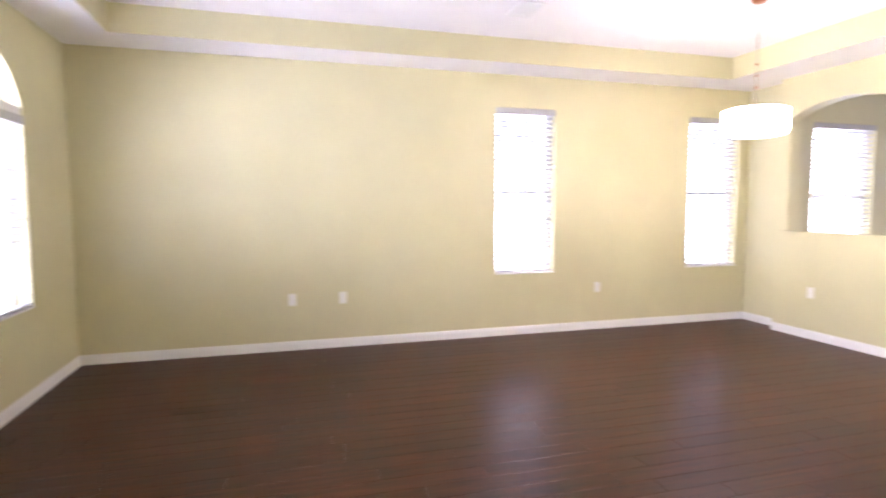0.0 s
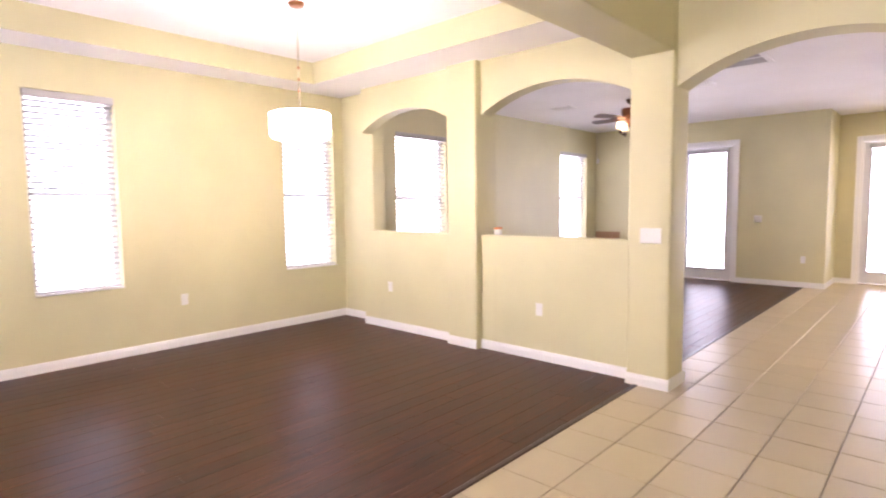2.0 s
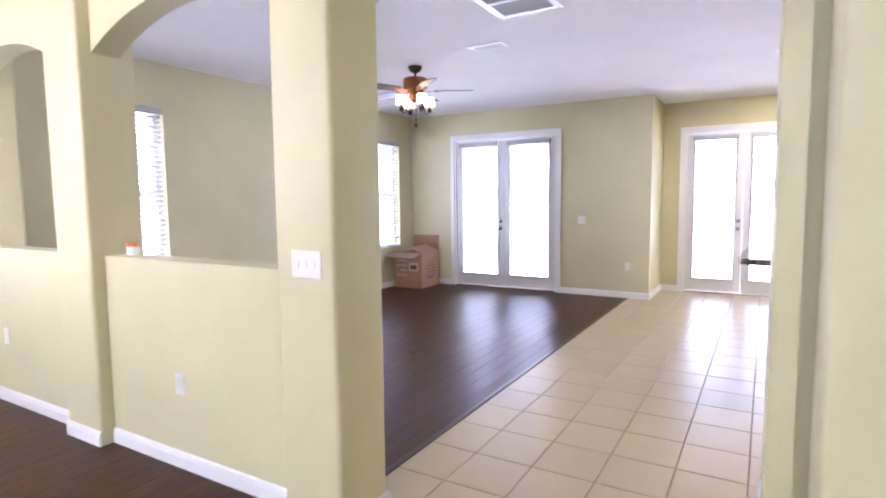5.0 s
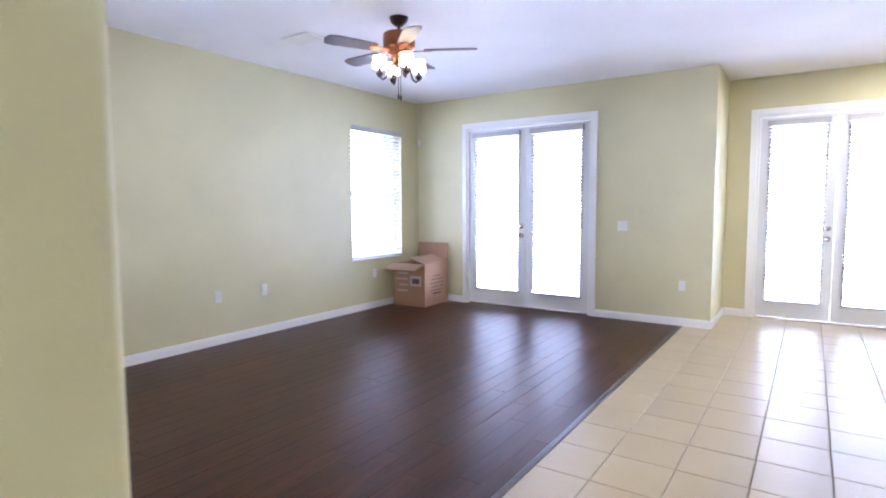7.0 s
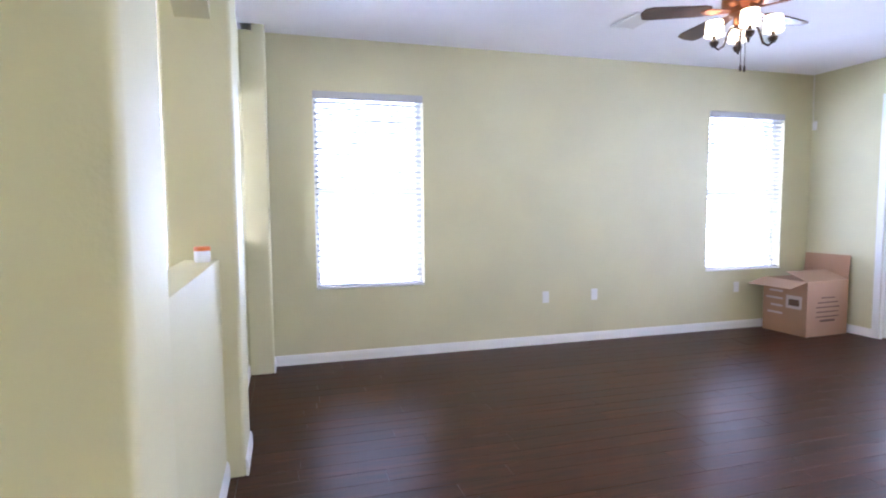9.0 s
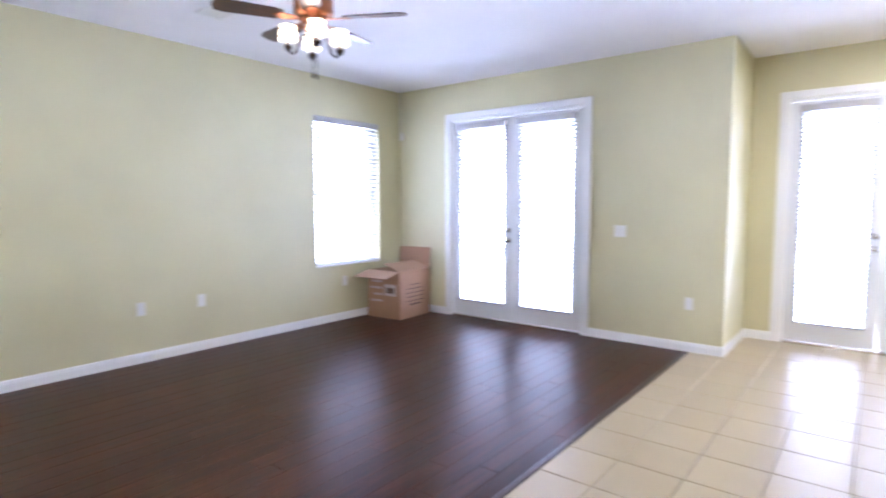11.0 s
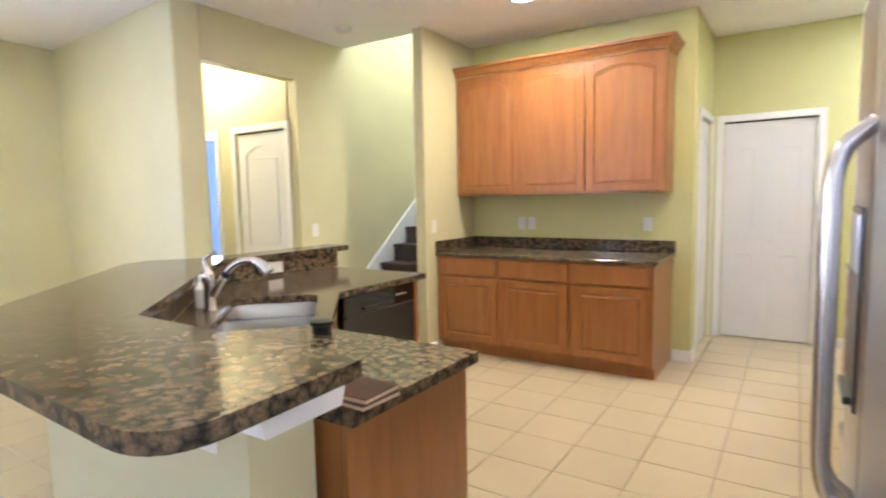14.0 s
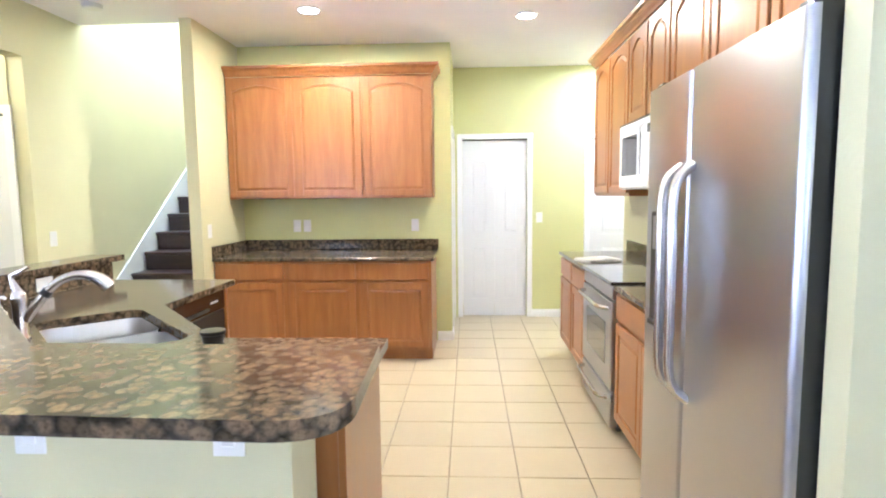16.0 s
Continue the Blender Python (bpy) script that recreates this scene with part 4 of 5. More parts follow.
outer = [(2.28, -1.84), (3.189, -1.84), (4.293, -2.817), (4.293, -3.86), (3.47, -3.86), (3.47, -3.05), (2.93, -2.43), (2.28, -2.43)]
bm = bmesh.new()
loops = [outer, sink_loop(0.37, 0.205, 0.06)]
edges = []
for lp in loops:
    vs = [bm.verts.new((*p, LOW)) for p in lp]
    edges += [bm.edges.new((vs[i], vs[(i + 1) % len(vs)])) for i in range(len(vs))]
bmesh.ops.triangle_fill(bm, use_beauty=True, edges=edges)
ext = bmesh.ops.extrude_face_region(bm, geom=list(bm.faces))
bmesh.ops.translate(bm, verts=[v for v in ext["geom"] if isinstance(v, bmesh.types.BMVert)], vec=(0, 0, -0.036))
part("slab", bm, GRANITE, low)
part("backsplash", LOW_SPLASH, GRANITE, low)
sink = thing("sink", 0, 0, 0, "double bowl stainless steel sink set under granite", "sink")
for k, (u0, u1) in enumerate(((-0.365, -0.012), (0.012, 0.365))):
    bm = bmesh.new()
    rings = []
    for ins, z in ((0.0, LOW - 0.037), (0.004, LOW - 0.05), (0.018, LOW - 0.17), (0.05, LOW - 0.19)):
        ring = []
        for sx, sy, a0 in ((1, 1, 0), (-1, 1, 90), (-1, -1, 180), (1, -1, 270)):
            for i in range(5):
                a, r = radians(a0 + 90 * i / 4), 0.05
                hl, hw = (u1 - u0) / 2 - ins, 0.20 - ins
                q = SC + SU * ((u0 + u1) / 2 + sx * (hl - r) + r * math.cos(a)) + SN * (sy * (hw - r) + r * math.sin(a))
                ring.append(bm.verts.new((q.x, q.y, z)))
        rings.append(ring)
    for a, b in zip(rings, rings[1:]):
        for i in range(len(a)):
            bm.faces.new((a[i], a[(i + 1) % len(a)], b[(i + 1) % len(b)], b[i]))
    bm.faces.new(rings[-1])
    bowl = part("bowl", bm, SINKM, sink, "", True)
    q = SC + SU * ((u0 + u1) / 2)
    part("drain", lathe(bmesh.new(), [(0.045, LOW - 0.189), (0.045, LOW - 0.186), (0.035, LOW - 0.186), (0.03, LOW - 0.1885)], 20, Matrix.Translation((q.x, q.y, 0))), NICKEL, bowl, "", True)

# faucet
fq = SC + SN * 0.265 + SU * 0.08
fc = thing("faucet", fq.x, fq.y, LOW, "satin nickel pull-out kitchen faucet behind the sink", "faucet", 200)
part("base", lathe(bmesh.new(), [(0.031, 0), (0.031, 0.006), (0.025, 0.014), (0.024, 0.12), (0.027, 0.15), (0.024, 0.17), (0.012, 0.185), (0.0, 0.187)], 24), NICKEL, fc, "", True)
part("lever", tube(bmesh.new(), [(0, 0, 0.17), (-0.012, 0, 0.205), (-0.02, 0, 0.235), (0.04, 0, 0.268)], [0.018, 0.013, 0.010, 0.007]), NICKEL, fc, "", True)
part("spout", tube(bmesh.new(), [(0.015, 0, 0.07)] + arc((0.06, 0, 0.13), (0.13, 0, 0.235), (0.21, 0, 0.23), 7) + arc((0.23, 0, 0.228), (0.27, 0, 0.22), (0.30, 0, 0.175), 4), [0.019] + [0.017] * 8 + [0.019, 0.021, 0.024, 0.027, 0.029]), NICKEL, fc, "", True)
part("hose_joint", tube(bmesh.new(), [(0.082, 0, 0.158), (0.098, 0, 0.176)], 0.0195), BLACK, fc)

# peninsula cabinets and dishwasher
pc = thing("end_cabinet", 2.31, -2.40, 0, "maple end cabinet of the peninsula with a plain side panel", "cabinet")
part("side_panel", boxed(0.0, 0.02, 0.0, 0.548, 0.0, 0.873), CAB, pc)
part("cabinet_body", boxed(0.021, 0.62, 0.03, 0.548, 0.10, 0.872), CAB, pc)
part("toe_kick", boxed(0.021, 0.62, 0.10, 0.548, 0.0, 0.10), CAB, pc)
part("drawer_front", boxed(0.03, 0.61, 0.005, 0.029, 0.715, 0.855, 0.004), CAB, pc)
panel_door("door", 0.03, 0.61, 0.13, 0.69, 0.029, CAB, pc)
sc = thing("sink_cabinet", 2.93, -2.405, 0, "maple corner sink cabinet under the granite counter", "cabinet", -49.7)
part("cabinet_body", boxed(0.0, 0.80, 0.03, 0.16, 0.0, 0.70), CAB, sc)
panel_door("door", 0.03, 0.395, 0.13, 0.69, 0.03, CAB, sc)
panel_door("door", 0.405, 0.77, 0.13, 0.69, 0.03, CAB, sc)
part("false_drawer", boxed(0.03, 0.77, 0.006, 0.03, 0.71, 0.855, 0.004), CAB, sc)
dw = thing("dishwasher", 3.50, -3.10, 0, "black dishwasher under the granite counter", "dishwasher", -90)
part("tub", boxed(0.01, 0.655, 0.04, 0.55, 0.02, 0.864), BLACK, dw)
part("door", boxed(0.005, 0.655, 0.0, 0.04, 0.11, 0.74, 0.006), BLACK, dw)
part("control_panel", boxed(0.005, 0.655, -0.004, 0.04, 0.745, 0.864, 0.006), BLACKGLASS, dw, "glossy black control strip")
part("handle", boxed(0.16, 0.44, -0.016, -0.003, 0.765, 0.785, 0.005), BLACK, dw)
for k in range(5):
    part("button", boxed(0.47 + k * 0.02, 0.482 + k * 0.02, -0.0065, -0.0035, 0.80, 0.812), WHITEP, dw)
ep = thing("dishwasher_surround", 3.49, -3.845, 0, "maple panel closing the end of the dishwasher bay", "panel")
part("board", boxed(0.0, 0.82, 0.055, 0.085, 0.0, 0.866, 0.003, 1), CAB, ep)

# loose things on the counters
st = thing("drain_stopper", 2.90, -2.36, LOW, "black rubber drain stopper standing on the granite", "stopper")
part("body", lathe(bmesh.new(), [(0.036, 0), (0.038, 0.03), (0.044, 0.034), (0.044, 0.046), (0.0, 0.05)], 20), BLACK, st, "", True)
bt = thing("soap_bottle", fq.x + 0.10, fq.y - 0.02, LOW, "small white soap bottle with a pump beside the faucet", "bottle")
part("body", lathe(bmesh.new(), [(0.024, 0), (0.026, 0.01), (0.026, 0.09), (0.012, 0.105), (0.011, 0.115)], 18), WHITEP, bt, "", True)
part("pump", tube(bmesh.new(), [(0, 0, 0.115), (0, 0, 0.15), (-0.02, 0, 0.152), (-0.03, 0, 0.146)], 0.006), WHITEP, bt, "", True)
SAMPLE = plain("sample_core", (0.62, 0.48, 0.30), 0.7)
for i in range(2):
    fs = thing("floor_sample", 2.37 + 0.006 * i, -1.93 - 0.004 * i, LOW + 0.0005 + i * 0.0125, "short offcut of dark laminate flooring on the granite", "flooring sample", 4 * i - 3, "stacked flooring samples")
    part("core", boxed(-0.11, 0.11, -0.065, 0.065, 0.0, 0.0085, 0.001, 1), SAMPLE, fs, "pale fibre core")
    part("face", boxed(-0.11, 0.11, -0.065, 0.065, 0.0086, 0.0118, 0.001, 1), OAK, fs, "dark printed wood face")
PAPER = plain("newsprint", (0.66, 0.65, 0.62), 0.85)
np_ = thing("newspaper", 0.98, -4.75, LOW, "folded newspaper lying on the granite counter", "newspaper", 24)
for i in range(4):
    part("sheet", soft_edges(boxed(-0.15 + 0.006 * i, 0.15 - 0.004 * i, -0.11, 0.11 - 0.005 * i, 0.0005 + i * 0.005, 0.005 + i * 0.005), 0.0015, 1), PAPER, np_)


def wall_plate(x, y, z, rz, kind, label, n=1):
    """A switch or socket plate on a wall; its back at the wall, facing local -y."""
    w = 0.072 + 0.046 * (n - 1)
    pl = thing("wall_switch" if kind == "switch" else "wall_outlet", x, y, z, label, "switch" if kind == "switch" else "outlet", rz, "wall plates")
    part("plate", boxed(-w / 2, w / 2, -0.006, 0, -0.058, 0.058, 0.0025, 2), WHITEP, pl)
    for k in range(n):
        cx = (k - (n - 1) / 2) * 0.046
        if kind == "switch":
            part("rocker", boxed(cx - 0.008, cx + 0.008, -0.012, -0.005, -0.016, 0.016, 0.003, 1), WHITEP, pl)
        else:
            for dz in (-0.02, 0.02):
                part("socket", boxed(cx - 0.016, cx + 0.016, -0.0085, -0.005, dz - 0.014, dz + 0.014, 0.004, 2), WHITEP, pl)
    return pl


for a in ((-1.806, DIN_Y, 0.485), (-4.69, DIN_Y, 0.50), (-5.18, DIN_Y, 0.50), (3.07, LIV_Y, 0.477), (3.62, LIV_Y, 0.48), (5.42, LIV_Y, 0.47)):
    wall_plate(*a, 0, "outlet", "white double socket low on the painted wall")
for a in ((PX, 1.20, 0.468), (PX, 3.22, 0.49), (BACK, 0.21, 0.457)):
    wall_plate(*a, -90, "outlet", "white double socket low on the painted wall")
wall_plate(P0, 0.15, 1.177, -90, "switch", "white three-gang switch plate on the plaster post", 3)
wall_plate(BACK, 0.884, 1.12, -90, "switch", "white two-gang switch plate beside the glazed doors", 2)
wall_plate(OPEN_X, -4.55, 1.12, -90, "switch", "white switch plate beside the passage opening")
wall_plate(STUB_X0, -5.03, 1.14, -90, "switch", "white switch plate on the wall end beside the sideboard")
for x in (3.66, 3.56, 2.50):
    wall_plate(x, BUF_Y, 1.14, 180, "outlet", "white double socket above the sideboard")
wall_plate(1.17, FAR_Y, 1.16, 180, "switch", "white switch plate beside the folding closet door")
pl = wall_plate(4.294, -3.32, 0.965, -90, "outlet", "white double socket set sideways in the granite backsplash")
pl.matrix_world = pl.matrix_world @ pose(0, 0, 0, 0, 90, 0)
for x in (2.52, 2.98):
    wall_plate(x, -1.63, 0.905, 180, "outlet", "white socket on the knee wall under the bar")

# ---- inner doors and stair ----


def panelled_leaf(bm, x0, x1, z0, z1, y, arched=True):
    """A moulded door leaf facing -y, with two panels; the upper one arched."""
    box(bm, x0, x1, y + 0.014, y + 0.036, z0, z1)
    s = min(0.11, (x1 - x0) * 0.22)
    mid = z0 + (z1 - z0) * 0.44
    for a in ((x0, x0 + s, z0, z1), (x1 - s, x1, z0, z1), (x0 + s, x1 - s, z0, z0 + 0.2), (x0 + s, x1 - s, mid - 0.06, mid + 0.06)):
        box(bm, a[0], a[1], y, y + 0.0142, a[2], a[3])
    n = 12
    xs = [x0 + s + (x1 - x0 - 2 * s) * i / n for i in range(n + 1)]
    zs = [z1 - 0.2 + 0.085 * (1 - (2 * i / n - 1) ** 2) for i in range(n + 1)]
    prism(bm, list(zip(xs, zs)) + [(x1 - s, z1), (x0 + s, z1)], y, y + 0.0142, "y")
    for a, b in ((z0 + 0.24, mid - 0.10), (mid + 0.10, z1 - 0.24)):
        box(bm, x0 + s + 0.035, x1 - s - 0.035, y + 0.004, y + 0.0145, a, b, 0.006, 1)
    return bm


def inner_door(number, x, y, rz, w, h, label, leaves=1, swing=0):
    d = thing("door_%d" % number, x, y, 0, label, "door", rz, kind="structure")
    bm = bmesh.new()
    c = 0.06
    for a in ((-c, 0, 0, h + c), (w, w + c, 0, h + c), (0, w, h, h + c)):
        box(bm, a[0], a[1], -0.016, 0, a[2], a[3])
    part("casing", soft_edges(bm, 0.004), TRIM, d)
    # black strip standing in for the shade in the gap over the leaf
    part("head_gap_shade", boxed(0.002, w - 0.002, 0.02, 0.06, h - 0.014, h - 0.001), BLACK, d)
    lw = (w - 0.008) / leaves
    for k in range(leaves):
        part("door_leaf", panelled_leaf(bmesh.new(), 0.004 + k * lw + 0.003, 0.004 + (k + 1) * lw - 0.003, 0.012, h - 0.016, 0.02), DOORW, d)
    return d


d = inner_door(3, 2.05, FAR_Y, 180, 0.74, 2.055, "white folding closet door with arched panels, closed", 2)
part("knob", lathe(bmesh.new(), [(0.012, 0), (0.008, 0.012), (0.017, 0.022), (0.014, 0.032), (0.0, 0.034)], 16, Matrix.Translation((0.40, 0.02, 0.93)) @ pose(0, 0, 0, 90)), WHITEP, d, "", True)
inner_door(4, 6.05, -4.38, 180, 0.70, 2.05, "white panelled corridor door, closed")
inner_door(5, 2.15, -6.02, -90, 0.72, 2.05, "white panelled door beside the pantry, closed")
d = thing("door_6", 7.06, -4.38, 0, "white cased doorway open to a blue room", "doorway", 180, kind="structure")
bm = bmesh.new()
for a in ((-0.06, 0, 0, 2.10), (0.70, 0.76, 0, 2.10), (0, 0.70, 2.04, 2.10)):
    box(bm, a[0], a[1], -0.016, 0, a[2], a[3])
part("casing", soft_edges(bm, 0.004), TRIM, d)
# white door in the recess past the kitchen, seen under the wall cabinets
rd = inner_door(7, 0.60, FAR_Y, 180, 0.72, 2.05, "white panelled door in the recess past the kitchen")

stair = thing("staircase", 0, 0, 0, "dark wood staircase rising between painted walls", "staircase", kind="structure")
RISE, RUN, SY = 0.18, 0.228, -4.80
for k in range(13):
    y = SY - k * RUN
    part("riser", boxed(STUB_X1 + 0.001, OPEN_X - 0.014, y - 0.018, y, k * RISE, (k + 1) * RISE - 0.03), STAIRW, stair)
    part("tread", soft_edges(boxed(STUB_X1 + 0.001, OPEN_X - 0.014, y - RUN - 0.02, y + 0.028, (k + 1) * RISE - 0.03, (k + 1) * RISE), 0.01, 3), STAIRW, stair)
sk = RISE / RUN
bm = prism(bmesh.new(), [(SY + 0.30, 0.0), (SY + 0.30, 0.105), (SY + 0.05, 0.105 + 0.18), (SY - 3.4, 0.105 + 0.18 + 3.45 * sk), (SY - 3.4, 3.4 * sk - 0.3), (SY - 0.2, 0.0)], OPEN_X - 0.013, OPEN_X - 0.001, "x")
part("skirt_board", bm, TRIM, stair, "white painted skirt board")

# ---- ceiling fixtures ----
LENS = glowing("lamp_lens", (1.0, 0.93, 0.80), 14.0)


def can_light(x, y, watts=15):
    c = thing("ceiling_downlight", x, y, CEIL, "round recessed downlight glowing in the white ceiling", "downlight", 0, "downlights")
    part("trim_ring", lathe(bmesh.new(), [(0.098, 0.0), (0.096, -0.006), (0.076, -0.009), (0.072, -0.002), (0.072, 0.0)], 28), TRIM, c, "", True)
    part("lens", lathe(bmesh.new(), [(0.071, -0.002), (0.05, -0.006), (0.0, -0.008)], 28), LENS, c, "glowing lens", True)
    ob = new("downlight_lamp", bpy.data.lights.new("downlight_lamp", "AREA"))
    ob.data.shape, ob.data.size, ob.data.energy, ob.data.color = "DISK", 0.12, watts, CANWARM
    ob.location = (x, y, CEIL - 0.02)
    return c


for x, y, w in ((6.45, -1.74, 11), (3.20, -4.79, 15), (1.51, -5.05, 9), (1.95, -2.6, 9), (3.3, -2.0, 7)):
    can_light(x, y, w)


VENTBACK = plain("vent_grey", (0.35, 0.34, 0.33), 0.8)
GRILLEBACK = plain("grille_grey", (0.42, 0.41, 0.41), 0.7)


def ceiling_vent(x, y, z, w, d, rz, label, slats=8, f=0.028, back=None, tilt=20):
    v = thing("ceiling_vent", x, y, z, label, "air vent", rz, "ceiling vents")
    bm = bmesh.new()
    for a in ((-w / 2, w / 2, -d / 2, -d / 2 + f), (-w / 2, w / 2, d / 2 - f, d / 2), (-w / 2, -w / 2 + f, -d / 2 + f, d / 2 - f), (w / 2 - f, w / 2, -d / 2 + f, d / 2 - f)):
        box(bm, a[0], a[1], a[2], a[3], -0.012, 0)
    part("frame", soft_edges(bm, 0.003, 1), TRIM, v)
    part("backing", boxed(-w / 2 + f, w / 2 - f, -d / 2 + f, d / 2 - f, -0.002, -0.0005), back or VENTBACK, v)
    if back:
        part("mullion", boxed(-0.016, 0.016, -d / 2 + f, d / 2 - f, -0.0125, -0.001), TRIM, v)
    for i in range(slats):
        yy = -d / 2 + f + (d - 2 * f) * (i + 0.5) / slats
        s = part("slat", boxed(-w / 2 + f, w / 2 - f, -(d - 2 * f) / slats * 0.47, (d - 2 * f) / slats * 0.47, -0.001, 0.001), back or TRIM, v)
        s.matrix_basis = Matrix.Translation((0, yy, -0.007)) @ pose(0, 0, 0, tilt)
    return v


ceiling_vent(2.08, 0.12, CEIL, 0.66, 0.50, 0, "large white return air grille in the ceiling", 18, 0.05, GRILLEBACK, 6)
ceiling_vent(3.07, 0.80, CEIL, 0.33, 0.18, 90, "small white air vent in the ceiling")
ceiling_vent(3.30, 2.83, CEIL, 0.36, 0.22, 90, "white air vent in the living room ceiling")
ceiling_vent(4.75, -1.68, CEIL, 0.36, 0.18, 90, "white air vent in the ceiling near the nook")
ceiling_vent(-3.28, 3.05, TRAY, 0.34, 0.22, 90, "white air vent in the tray ceiling")
sm = thing("smoke_alarm", 4.75, -4.55, CEIL, "round white smoke alarm on the ceiling", "smoke alarm")
part("body", lathe(bmesh.new(), [(0.07, 0), (0.07, -0.012), (0.062, -0.03), (0.03, -0.038), (0.0, -0.038)], 28), WHITEP, sm, "", True)
ss = thing("security_sensor", BACK - 0.03, LIV_Y - 0.03, 2.28, "small white security sensor in the wall corner", "sensor", 45)
part("case", soft_edges(boxed(-0.03, 0.03, -0.045, 0.0, -0.05, 0.05), 0.012, 3), WHITEP, ss, "", True)
part("cable", tube(bmesh.new(), [(0.0, -0.005, 0.05), (0.002, 0.0, 0.30), (0.0, 0.0, CEIL - 2.28)], 0.004, 8), WHITEP, ss)

# ceiling fan, at rest
FAN = (3.36, 1.80)
fan = thing("ceiling_fan", *FAN, CEIL, "copper ceiling fan with dark blades and four lit shades", "ceiling fan", 12)
part("canopy", lathe(bmesh.new(), [(0.075, 0), (0.074, -0.012), (0.06, -0.045), (0.03, -0.068), (0.018, -0.072)], 28), BRONZE, fan, "dark bronze canopy", True)
part("downrod", cyl(bmesh.new(), 0.012, 0.012, 0.06, Matrix.Translation((0, 0, -0.125)), 14), BRONZE, fan)
part("motor_housing", lathe(bmesh.new(), [(0.05, -0.115), (0.12, -0.125), (0.128, -0.14), (0.128, -0.225), (0.118, -0.24), (0.09, -0.25), (0.085, -0.285), (0.06, -0.295), (0.06, -0.34), (0.045, -0.365), (0.02, -0.38)], 36), COPPER, fan, "copper motor housing", True)
FANB = wood("fan_blade_wood", (0.03, 0.012, 0.006), (0.10, 0.04, 0.018), (2, 12, 12), 0.35, 0.2)
for k in range(5):
    a = radians(72 * k)
    bm = prism(bmesh.new(), [(0.20, -0.045), (0.24, -0.06), (0.55, -0.072), (0.60, -0.06), (0.62, 0.0), (0.60, 0.06), (0.55, 0.072), (0.24, 0.06), (0.20, 0.045)], -0.004, 0.004)
    b = part("blade", bm, FANB, fan, "dark wood blade")
    b.matrix_basis = pose(0, 0, -0.255, 0, 0, 72 * k) @ pose(0, 0, 0, 11)
    br = part("blade_bracket", soft_edges(prism(bmesh.new(), [(0.08, -0.02), (0.22, -0.035), (0.26, 0.0), (0.22, 0.035), (0.08, 0.02)], -0.005, 0.001), 0.002, 1), COPPER, fan)
    br.matrix_basis = pose(0, 0, -0.262, 0, 0, 72 * k) @ pose(0, 0, 0, 11)
SHADEM = glowing("fabric_shade", (1.0, 0.80, 0.42), 2.2)
for k in range(4):
    a = radians(45 + 90 * k)
    c, s = math.cos(a), math.sin(a)
    part("arm", tube(bmesh.new(), [Vector((c * r, s * r, z)) for r, z in ((0.03, -0.36), (0.07, -0.365), (0.09, -0.40), (0.11, -0.47), (0.14, -0.49), (0.165, -0.47), (0.165, -0.44))], 0.007, 10), BRONZE, fan, "", True)
    part("candle_cup", lathe(bmesh.new(), [(0.012, -0.475), (0.026, -0.455), (0.028, -0.44), (0.012, -0.43), (0.012, -0.40), (0.0, -0.398)], 16, Matrix.Translation((c * 0.165, s * 0.165, 0))), BRONZE, fan, "", True)
    part("shade", lathe(bmesh.new(), [(0.058, -0.405), (0.050, -0.315), (0.048, -0.315), (0.055, -0.403)], 24, Matrix.Translation((c * 0.165, s * 0.165, 0))), SHADEM, fan, "lit cream fabric shade", True)
    for rr, zz in ((0.0525, -0.345), (0.0575, -0.392)):
        part("shade_band", lathe(bmesh.new(), [(rr, zz - 0.004), (rr + 0.003, zz), (rr, zz + 0.004)], 24, Matrix.Translation((c * 0.165, s * 0.165, 0))), COPPER, fan, "amber trim band", True)
for dx in (-0.02, 0.02):
    part("pull_chain", tube(bmesh.new(), [(dx, 0, -0.37), (dx, 0, -0.60)], 0.0025, 6), BRONZE, fan)
    part("chain_knob", lathe(bmesh.new(), [(0.0, -0.64), (0.008, -0.63), (0.006, -0.60), (0.0, -0.598)], 10, Matrix.Translation((dx, 0, 0))), BRONZE, fan, "", True)
for k in range(4):
    a = radians(57 + 90 * k)
    bulb("fan_lamp", FAN[0] + 0.165 * math.cos(a), FAN[1] + 0.165 * math.sin(a), CEIL - 0.36, 24, WARM, 0.03)

# dining chandelier
CH = (-1.60, 2.36)
ch = thing("chandelier", *CH, TRAY, "glowing drum chandelier on a thin rod over the dining room", "chandelier")
part("canopy", lathe(bmesh.new(), [(0.065, 0), (0.064, -0.01), (0.05, -0.03), (0.01, -0.036)], 24), COPPER, ch, "brass canopy", True)
part("rod", tube(bmesh.new(), [(0, 0, -0.03), (0, 0, -0.845)], 0.005, 8), NICKEL, ch)
for i in range(3):
    part("rod_joint", lathe(bmesh.new(), [(0.006, -0.012), (0.012, 0.0), (0.006, 0.012)], 12, Matrix.Translation((0, 0, -0.50 - 0.09 * i))), COPPER, ch, "", True)
DRUM = glowing("drum_shade", (1.0, 0.93, 0.78), 14.0)
R = 0.235
for k in range(26):
    a0, a1 = 2 * math.pi * k / 26, 2 * math.pi * (k + 0.66) / 26
    bm = bmesh.new()
    ring = [(R * math.cos(a), R * math.sin(a)) for a in (a0, (a0 + a1) / 2, a1)] + [((R - 0.006) * math.cos(a), (R - 0.006) * math.sin(a)) for a in (a1, (a0 + a1) / 2, a0)]
    prism(bm, ring, -1.03, -0.875)
    part("glass_strip", bm, DRUM, ch, "glowing glass strip")
